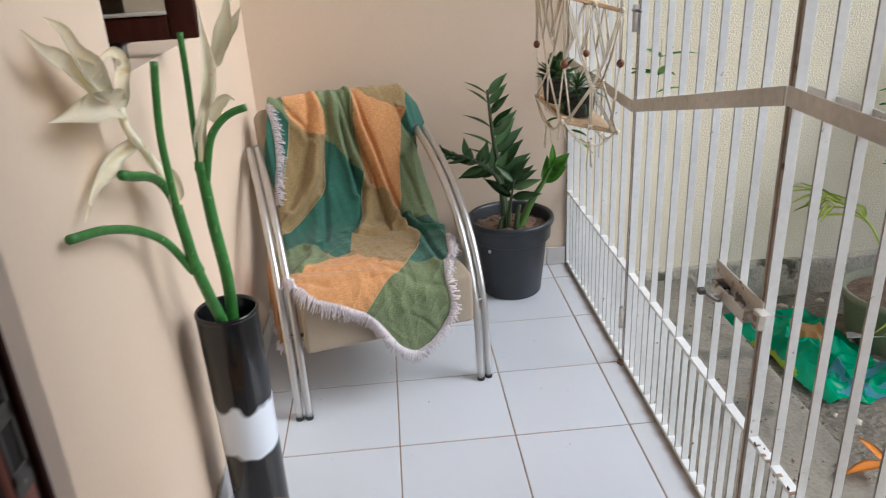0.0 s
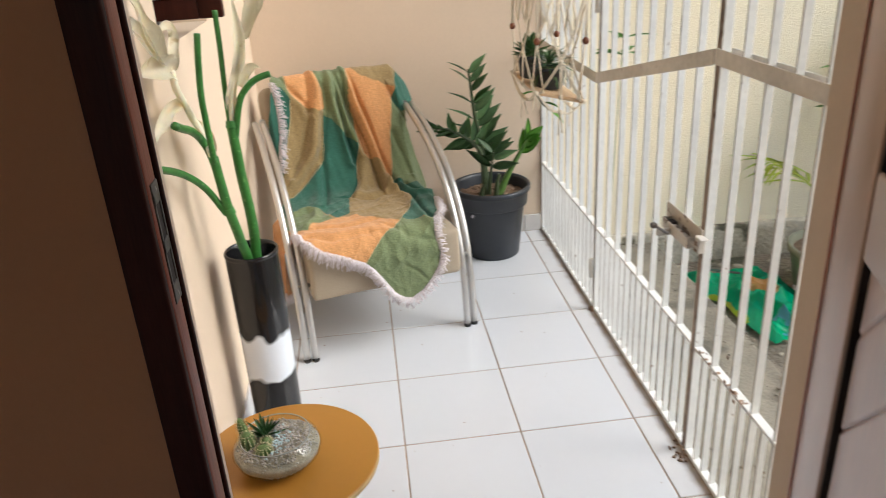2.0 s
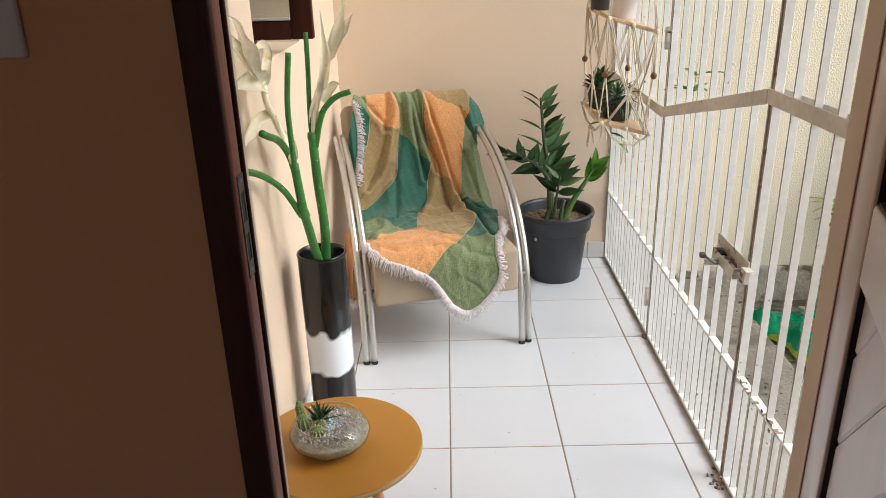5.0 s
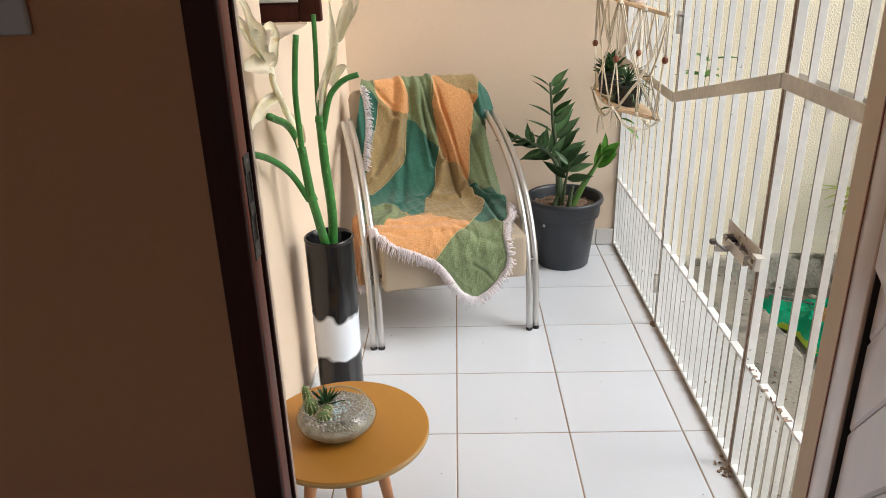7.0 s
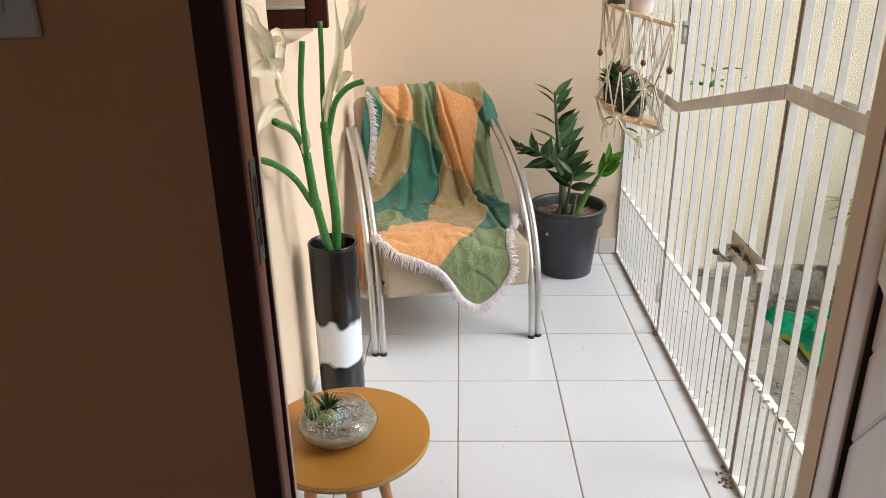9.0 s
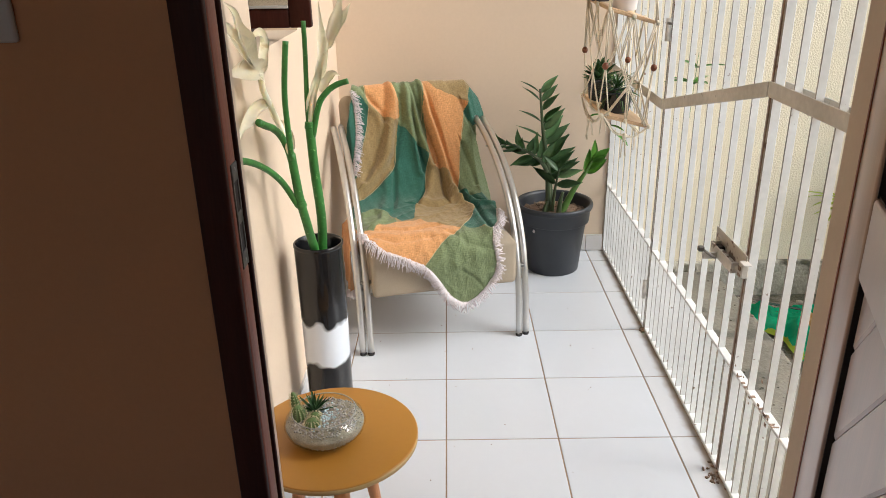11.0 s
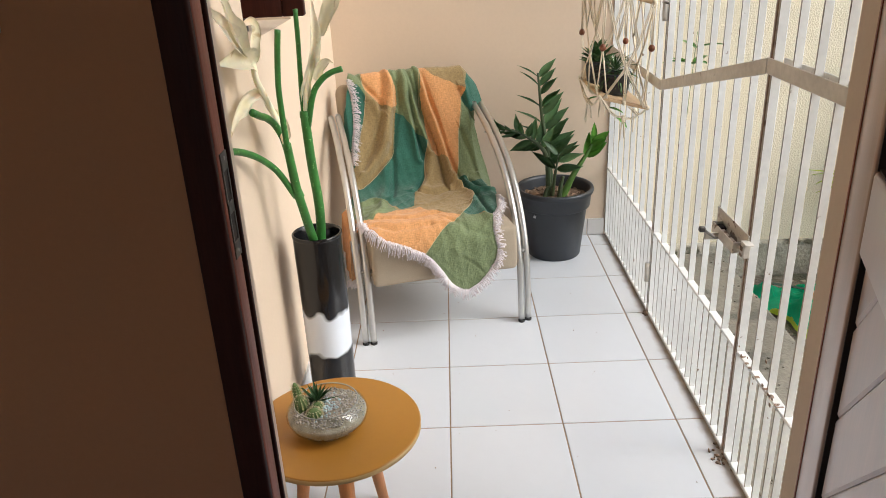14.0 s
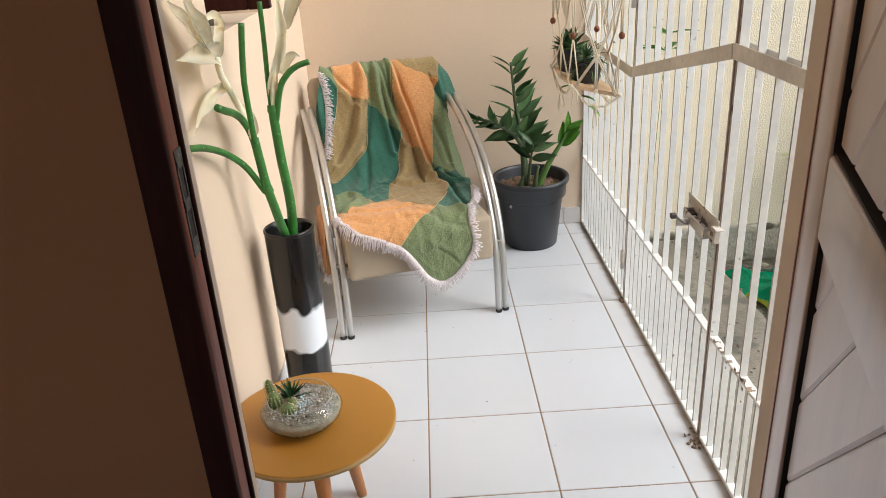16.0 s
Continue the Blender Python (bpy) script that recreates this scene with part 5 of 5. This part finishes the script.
# ---- hanging shelf of cotton cord ----
LOW = [Vector((0.545, 0.70, 0.803)), Vector((0.700, 0.70, 0.762)), Vector((0.692, 1.03, 0.768)), Vector((0.535, 1.03, 0.812))]
HIGH = [Vector((0.552, 0.70, 1.146)), Vector((0.702, 0.70, 1.102)), Vector((0.694, 1.03, 1.108)), Vector((0.542, 1.03, 1.156))]
HOOK = Vector((0.625, 0.865, 1.95))
hang = thing("hanging_shelf", (0.625, 0.865, 0.80), 0, "knotted cotton cord hanging shelf with two pine boards", "shelf")
hbase = hang.matrix_world.translation


def cord(name, parent, pts, r=0.0024, smooth_it=True):
    pts = [Vector(p) - hbase for p in pts]
    return part(name, tubed(spline(pts, 5) if smooth_it and len(pts) > 2 else pts, r, 7), M_CORD, parent)


def board(corners):
    """A thin board over four corners, a little beyond its cords."""
    c = sum(corners, Vector()) / 4
    bm = bmesh.new()
    vs = []
    for dz in (-0.006, 0.006):
        vs.append([bm.verts.new(c + (p - c) * 1.04 + Vector((0, 0, dz)) - hbase) for p in corners])
    bm.faces.new(vs[0][::-1])
    bm.faces.new(vs[1])
    for k in range(4):
        j = (k + 1) % 4
        bm.faces.new((vs[0][k], vs[0][j], vs[1][j], vs[1][k]))
    bmesh.ops.bevel(bm, geom=bm.edges[:], offset=0.003, segments=2, affect="EDGES")
    return bm


part("board", board(LOW), M_BOARD, hang, smooth=False)
part("board", board(HIGH), M_BOARD, hang, smooth=False)


def knot(p, r=0.0075):
    part("knot", blob(bmesh.new(), Vector(p) - hbase, (r, r, r * 1.2), 2, 0.15), M_CORD, hang)


rnd = random.Random(21)
mids = []
for k in range(4):
    a, b = HIGH[k], LOW[k]
    out = Vector((-0.004 if k in (0, 3) else 0.004, -0.004 if k < 2 else 0.004, 0))
    bead_at = a.lerp(b, (0.52, 0.42, 0.50, 0.52)[k]) + out
    for s in (-0.004, 0.004):
        w = Vector((s, 0, 0))
        cord("cord", hang, [a + out + w, bead_at + w * 0.4])
    part("bead", blob(bmesh.new(), bead_at - hbase, (0.0108, 0.0108, 0.0122), 3), M_BEAD, hang, "brown wooden bead")
    knot(a + out)
    knot(b + out)
    for j in ((k + 1) % 4, (k - 1) % 4):
        q = b.lerp(LOW[j], 0.16)
        cord("cord", hang, [bead_at, q + out])
    cord("cord", hang, [a + out + Vector((0.003, 0, 0.0)), a.lerp(HOOK, 0.45) + out, HOOK])
    cord("cord", hang, [a + out - Vector((0.003, 0, 0.0)), a.lerp(HOOK, 0.5) + out * 2, HOOK])
# net between the corners of each side
for k in range(4):
    j = (k + 1) % 4
    a0, a1, b0, b1 = HIGH[k], HIGH[j], LOW[k], LOW[j]
    top_mid, low_mid = a0.lerp(a1, 0.5), b0.lerp(b1, 0.5)
    out = (top_mid - sum(HIGH, Vector()) / 4)
    out.z = 0
    out = out.normalized() * 0.007
    cl, cr = a0.lerp(b0, 0.42).lerp(a1.lerp(b1, 0.42), 0.27), a0.lerp(b0, 0.42).lerp(a1.lerp(b1, 0.42), 0.73)
    x_mid = a0.lerp(b1, 0.66).lerp(a1.lerp(b0, 0.66), 0.5)
    for s in (-0.003, 0.003):
        w = Vector((s * (k % 2 == 0), s * (k % 2), 0))
        cord("cord", hang, [a0 + out + w, cl + out + w, x_mid + out + w, b1.lerp(b0, 0.05) + out + w], smooth_it=False)
        cord("cord", hang, [a1 + out + w, cr + out + w, x_mid + out + w, b0.lerp(b1, 0.05) + out + w], smooth_it=False)
        cord("cord", hang, [top_mid + out + w, cl + out + w], smooth_it=False)
        cord("cord", hang, [top_mid + out + w, cr + out + w], smooth_it=False)
        cord("cord", hang, [x_mid + out + w, low_mid + out + w], smooth_it=False)
    knot(top_mid + out)
    knot(low_mid + out)
    knot(x_mid + out, 0.006)
    # swags and tassels below the board
    drop = b0.lerp(b1, 0.5) + Vector((0, 0, -0.05)) + out
    for s in (-0.004, 0.004):
        w = Vector((s, s, 0))
        cord("cord", hang, [b0 + out, b0.lerp(drop, 0.55) + w + Vector((0, 0, -0.018)), drop + w])
        cord("cord", hang, [b1 + out, b1.lerp(drop, 0.55) + w + Vector((0, 0, -0.018)), drop + w])
    knot(drop, 0.009)
    for s in range(3):
        w = Vector((rnd.gauss(0, 0.007), rnd.gauss(0, 0.007), 0))
        cord("tassel", hang, [drop, drop + w + Vector((0, 0, -0.03)), drop + w * 1.6 + Vector((0, 0, -rnd.uniform(0.05, 0.085)))])


def small_pot(name, at, r, h, material, label, kind_of_leaf, count, size, droop=0.0):
    ob = thing(name, at, rnd.uniform(0, 60), label, "plant", "pots on the hanging shelf")
    body = part("pot", lathe(bmesh.new(), [(0, 0), (r * 0.78, 0), (r * 0.80, 0.003), (r * 0.96, h * 0.86), (r, h * 0.87), (r, h), (r * 0.93, h), (r * 0.88, h * 0.85)], 28), material, ob)
    part("soil", lathe(bmesh.new(), [(r * 0.90, h * 0.88), (0, h * 0.92)], 20), M_SOIL, ob)
    for i in range(count):
        a = i * 2.399
        e = (i + 0.5) / count
        d = Vector((math.cos(a), math.sin(a), 0.15 + 1.9 * e * e - droop * (1 - e)))
        o = new("leaf", kind_of_leaf)
        o.parent = ob
        o.matrix_basis = aimed((0.3 * r * math.cos(a) * (1 - e), 0.3 * r * math.sin(a) * (1 - e), h * 0.9 + 0.02 * e), d, size=size * rnd.uniform(0.75, 1.15), roll=rnd.uniform(-15, 15))
    return ob


succ_leaf = leaf_mesh("succulent_leaf", M_SUCC, 0.036, 0.016, curl=-0.10, fold=0.3, n=5, tip=2.0)
string_leaf = leaf_mesh("string_leaf", M_SUCC, 0.050, 0.0045, curl=0.45, fold=0.4, n=6, tip=2.0)
small_pot("potted_succulent", (0.578, 0.945, 0.806), 0.045, 0.080, M_POT, "rosette succulent in a small black pot", succ_leaf, 44, 1.8)
small_pot("potted_succulent", (0.612, 0.805, 0.795), 0.057, 0.072, M_POT, "trailing succulent in a small black pot", string_leaf, 110, 1.5, 0.9)
small_pot("potted_succulent", (0.570, 0.965, 1.155), 0.042, 0.085, M_POT, "succulent in a small black pot on the upper board", succ_leaf, 28, 1.1)
small_pot("potted_succulent", (0.622, 0.82, 1.135), 0.050, 0.10, M_WHITE_POT, "succulent in a small white pot on the upper board", succ_leaf, 22, 1.0)
weed_leaf = leaf_mesh("weed_leaf", M_LEAF_NEW, 0.075, 0.024, curl=0.25, fold=0.25, n=6, tip=1.5)
trail = thing("trailing_plant", (0.60, 0.93, 0.70), 0, "small green trailing leaves below the hanging shelf", "plant")
part("runner", tubed(spline([(0.0, 0.05, 0.10), (0.0, 0.02, 0.05), (0.01, -0.02, 0.02), (0.03, -0.05, 0.0)], 5), 0.002, 6), M_STALK, trail)
for i, (p, d) in enumerate((((0.0, 0.02, 0.05), (-0.6, -0.4, 0.2)), ((0.01, -0.02, 0.02), (0.5, -0.6, 0.1)), ((0.03, -0.05, 0.0), (0.4, -0.5, -0.2)), ((0.0, 0.03, 0.06), (0.7, 0.3, 0.0)))):
    o = new("leaf", weed_leaf)
    o.parent = trail
    o.matrix_basis = aimed(p, d)

# ---- things in the yard ----
def vine(at, height, leaves, lean, size):
    ob = thing("yard_plant", at, 0, "thin green weed growing by the yard wall", "plant")
    P = spline([(0, 0, 0), (lean[0] * 0.4, lean[1] * 0.4, height * 0.5), (lean[0], lean[1], height)], 8)
    part("stalk", tubed(P, lambda t: 0.0018 - 0.0008 * t, 6), M_STALK_NEW, ob)
    for i in range(leaves):
        k = int((0.86 + 0.14 * i / leaves) * (len(P) - 1))
        a = i * 2.4
        o = new("leaf", weed_leaf)
        o.parent = ob
        o.matrix_basis = aimed(P[k], (math.cos(a), math.sin(a) * 0.8, 0.35), size=size * rnd.uniform(0.8, 1.3))
    return ob


vine((WEED_X, 1.36, -0.13), WEED_Z + 0.27, 8, (0.03, -0.02), 1.5)

# torn green plastic bag on the earth
bag = thing("plastic_bag", (1.605, 0.97, -0.262), 7, "crumpled torn green plastic feed bag lying on the ground", "bag")
bm = bmesh.new()
NB = 104
grid = []
for i in range(NB + 1):
    row = []
    for j in range(NB + 1):
        x, y = -0.18 + 0.38 * i / NB, -0.31 + 0.66 * j / NB
        x2 = x + 0.14 * (y + 0.05) * (y > -0.05) * -0.6
        e = min(i, NB - i, j, NB - j) / NB
        q = Vector((x * 7, y * 6, 0.4))
        h = 0.075 * (1 - abs(noise.noise(q))) ** 3 + 0.03 * (1 - abs(noise.noise(q * 2.3))) ** 2
        row.append(bm.verts.new((x2 + 0.03 * noise.noise(q * 1.4), y + 0.03 * noise.noise(q * 1.7 + Vector((4, 0, 0))), 0.008 + h * min(1, 5 * e) + 0.05 * max(0, 0.1 - abs(x + 0.13)) * 6)))
    grid.append(row)
for i in range(NB):
    for j in range(NB):
        f = bm.faces.new((grid[i][j], grid[i + 1][j], grid[i + 1][j + 1], grid[i][j + 1]))
        x, y = -0.18 + 0.38 * i / NB, -0.31 + 0.66 * j / NB
        k = 0
        if math.hypot(x - 0.02, (y - 0.06) * 0.8) < 0.07 + 0.02 * noise.noise(Vector((x * 20, y * 20, 0))):
            k = 3
        elif y < -0.14 and x > -0.12 and noise.noise(Vector((x * 22, y * 30, 2))) > 0.08:
            k = 2
        elif x < -0.168 + 0.03 * noise.noise(Vector((0, y * 18, 5))) and -0.12 < y < 0.10:
            k = 1
        f.material_index = k
bmesh.ops.solidify(bm, geom=bm.faces[:], thickness=0.003)
part("film", bm, [M_BAG, M_BAG_YEL, M_BAG_BLUE, M_BAG_ORG], bag)
for i, (x, y, w) in enumerate(((-0.10, 0.20, 0.10), (-0.06, 0.17, 0.07))):
    part("printed_bar", boxed((-w / 2, -0.007, 0), (w / 2, 0.007, 0.002)), M_INK, bag, "unreadable dark lettering", smooth=False, m=pose(x, y, 0.10, 12, 4, -28))
part("paper_label", boxed((-0.07, -0.045, 0), (0.07, 0.045, 0.003), 0.001), M_WHITE_POT, bag, "crumpled pale label", smooth=False, m=pose(0.20, -0.02, 0.075, -14, -12, -35))

ypot = thing("yard_pot", (1.95, 1.04, -0.262), 0, "weathered olive plastic planter with soil and palm shoots", "planter")
part("pot", lathe(bmesh.new(), [(0, 0), (0.15, 0), (0.155, 0.005), (0.192, 0.19), (0.202, 0.195), (0.205, 0.225), (0.198, 0.228), (0.186, 0.222), (0.18, 0.19)], 48), M_CLAY, ypot)
part("soil", lathe(bmesh.new(), [(0.183, 0.195), (0.08, 0.205), (0, 0.207)], 24), M_SOIL, ypot)
blade = leaf_mesh("palm_leaflet", M_PALM, 0.26, 0.028, curl=0.22, fold=0.35, n=7, tip=1.3)


def frond(parent, pts, count, size):
    P = spline(pts, 8)
    ob = part("frond", tubed(P, lambda t: 0.005 - 0.003 * t, 7), M_PALM, parent)
    for i in range(count):
        s = 0.3 + 0.7 * i / (count - 1)
        k = min(len(P) - 2, int(s * (len(P) - 1)))
        t = (P[k + 1] - P[k]).normalized()
        side = t.cross(Vector((0, 0, 1))).normalized()
        for sg in (-1, 1):
            o = new("leaflet", blade)
            o.parent = ob
            o.matrix_basis = aimed(P[k], side * sg + t * (0.5 + 0.6 * s) + Vector((0, 0, rnd.gauss(0, 0.1))), size=size * (1.15 - 0.6 * s) * rnd.uniform(0.9, 1.1))


frond(ypot, [(0, 0, 0.2), (-0.03, 0.20, 0.42), (-0.14, 0.33, 0.50), (-0.20, 0.27, 0.54), (-0.22, 0.14, 0.53)], 11, 0.9)
frond(ypot, [(0.03, 0, 0.2), (-0.02, -0.15, 0.42), (-0.04, -0.32, 0.42), (-0.08, -0.48, 0.30)], 9, 0.8)
frond(ypot, [(0.02, -0.03, 0.2), (0.10, -0.05, 0.55), (0.16, -0.14, 0.72)], 8, 0.8)
frond(ypot, [(-0.02, -0.03, 0.2), (-0.12, -0.30, 0.22), (-0.22, -0.50, 0.14)], 7, 0.7)
shrub_leaf = leaf_mesh("shrub_leaf", M_LEAF_NEW, 0.085, 0.05, curl=0.2, fold=0.2, n=6, tip=2.0)
shrub = thing("yard_shrub", (2.15, 1.34, -0.262), 0, "leafy green shrub against the yard wall", "shrub")
P = spline([(0, 0, 0), (0.0, 0.0, 0.5), (-0.06, 0.02, 0.85), (-0.02, 0.03, 1.1)], 8)
part("trunk", tubed(P, lambda t: 0.009 - 0.005 * t, 8), M_STALK, shrub)
for i in range(34):
    k = int((0.4 + 0.6 * i / 34) * (len(P) - 1))
    a = i * 2.4
    o = new("leaf", shrub_leaf)
    o.parent = shrub
    o.matrix_basis = aimed(P[k] + Vector((math.cos(a) * 0.03, math.sin(a) * 0.03, 0)), (math.cos(a), math.sin(a), rnd.uniform(-0.3, 0.6)), size=rnd.uniform(0.7, 1.3))

# fallen orange leaf, grit and litter
dry = thing("fallen_leaf", (1.35, 0.18, -0.128), 0, "dry orange leaf fallen on the walkway", "leaf")
dry_mesh = leaf_mesh("dry_blade", M_DRY, 0.14, 0.045, curl=0.3, fold=0.4, n=6, tip=1.3)
for d in ((-1, -0.2, 0.35), (-0.6, -0.8, 0.5), (0.4, -0.3, 0.3), (-0.2, 0.6, 0.4)):
    o = new("blade", dry_mesh)
    o.parent = dry
    o.matrix_basis = aimed((0, 0, 0.02), d, size=rnd.uniform(0.6, 1.0))
bm = bmesh.new()
for i in range(420):
    x, y = rnd.uniform(0.80, 1.36), rnd.uniform(-0.8, 1.45)
    if x > 1.30:
        continue
    s = rnd.uniform(0.002, 0.007) * (2 if rnd.random() < 0.06 else 1)
    blob(bm, (x, y, -0.128 + 0.3 * s), (s, s * rnd.uniform(0.6, 1.3), s * 0.6), 1, 0.3, rnd.uniform(0, 360))
single("grit", bm, M_CONC, "loose grit and crumbs on the concrete walkway", "grit", kind="stuff")
bm = bmesh.new()
for i in range(240):
    x, y = rnd.uniform(1.32, 3.0), rnd.uniform(-0.6, 1.44)
    s = rnd.uniform(0.006, 0.028)
    blob(bm, (x, y, -0.258), (s, s * rnd.uniform(0.6, 1.3), s * 0.5), 1, 0.3, rnd.uniform(0, 360))
single("rubble", bm, M_PLINTH, "small stones and clods on the damp earth", "rubble", kind="stuff")

bm = bmesh.new()
for i in range(46):
    x, y = rnd.uniform(-0.30, 0.71), rnd.uniform(-0.55, 1.35)
    s = rnd.uniform(0.0008, 0.0024)
    blob(bm, (x, y, 0.25 * s), (s, s * rnd.uniform(0.8, 2.2), s * 0.5), 1, 0.2, rnd.uniform(0, 360))
single("floor_specks", bm, M_RUST, "dark crumbs and specks on the white tiles", "crumbs", kind="stuff")

# ---- floor tiles and skirting ----
floor_ob = bpy.data.objects["floor"]
PITCH, JOINT, THICK = 0.33, 0.0038, 0.008


def tile_mesh(w, d, h=THICK, e=0.0012):
    bm = bmesh.new()
    lowr = [bm.verts.new((x, y, 0)) for x, y in ((0, 0), (w, 0), (w, d), (0, d))]
    mid = [bm.verts.new((v.co.x, v.co.y, h - e)) for v in lowr]
    top = [bm.verts.new((min(max(v.co.x, e), w - e), min(max(v.co.y, e), d - e), h)) for v in lowr]
    for a, b in ((lowr, mid), (mid, top)):
        for k in range(4):
            j = (k + 1) % 4
            bm.faces.new((a[k], a[j], b[j], b[k]))
    bm.faces.new(top)
    me = bpy.data.meshes.new("tile")
    bm.to_mesh(me)
    bm.free()
    return me


tile_meshes = {}


def lay(name, parent, x0, x1, y0, y1, z, material, turn=None):
    w, d = round(x1 - x0 - JOINT, 4), round(y1 - y0 - JOINT, 4)
    key = (w, d, material.name)
    if key not in tile_meshes:
        tile_meshes[key] = tile_mesh(w, d)
        tile_meshes[key].materials.append(material)
    o = new(name, tile_meshes[key])
    o.parent = parent
    o.matrix_basis = (turn or Matrix()) @ Matrix.Translation((x0 + JOINT / 2, y0 + JOINT / 2, z))
    return o


xs = [LEFT + 0.001, -0.33, 0.0, 0.33, 0.66, 0.746]
ys = [-0.925, -0.66, -0.33, 0.0, 0.33, 0.66, 0.99, 1.32, BACK - 0.002]
for x0, x1 in zip(xs, xs[1:]):
    for y0, y1 in zip(ys, ys[1:]):
        lo, hi = (x0, x1)
        if y0 < -0.9:
            lo, hi = max(lo, DOOR_X0 + 0.002 if x0 < 0 else lo), min(hi, DOOR_X1 - 0.002 if x1 > 0.5 else hi)
        if hi - lo < 0.03:
            continue
        lay("tile", floor_ob, lo, hi, y0, y1, -0.008, M_TILE_STAINED if x0 > 0.6 else M_TILE)
skirt = tagged(new("skirting"), "grey-white tile skirting along the porch walls", "skirting", kind="structure")
x = LEFT + 0.012
back_turn = pose(0, BACK - 0.0005, 0, 90, 0, 0)
for x0, x1 in zip([x, -0.33, 0.0, 0.33, 0.655], [-0.33, 0.0, 0.33, 0.655, 0.735]):
    lay("skirting_tile", skirt, x0, x1, 0.0, 0.082, 0.0, M_SKIRT, back_turn)
left_turn = pose(LEFT + 0.0005, 0, 0, 90, 0, 90)
for y0, y1 in zip([-0.66, -0.33, 0.0, 0.33, 0.66, 0.99, 1.32], [-0.33, 0.0, 0.33, 0.66, 0.99, 1.32, 1.44]):
    lay("skirting_tile", skirt, y0, y1, 0.0, 0.082, 0.0, M_SKIRT, left_turn)
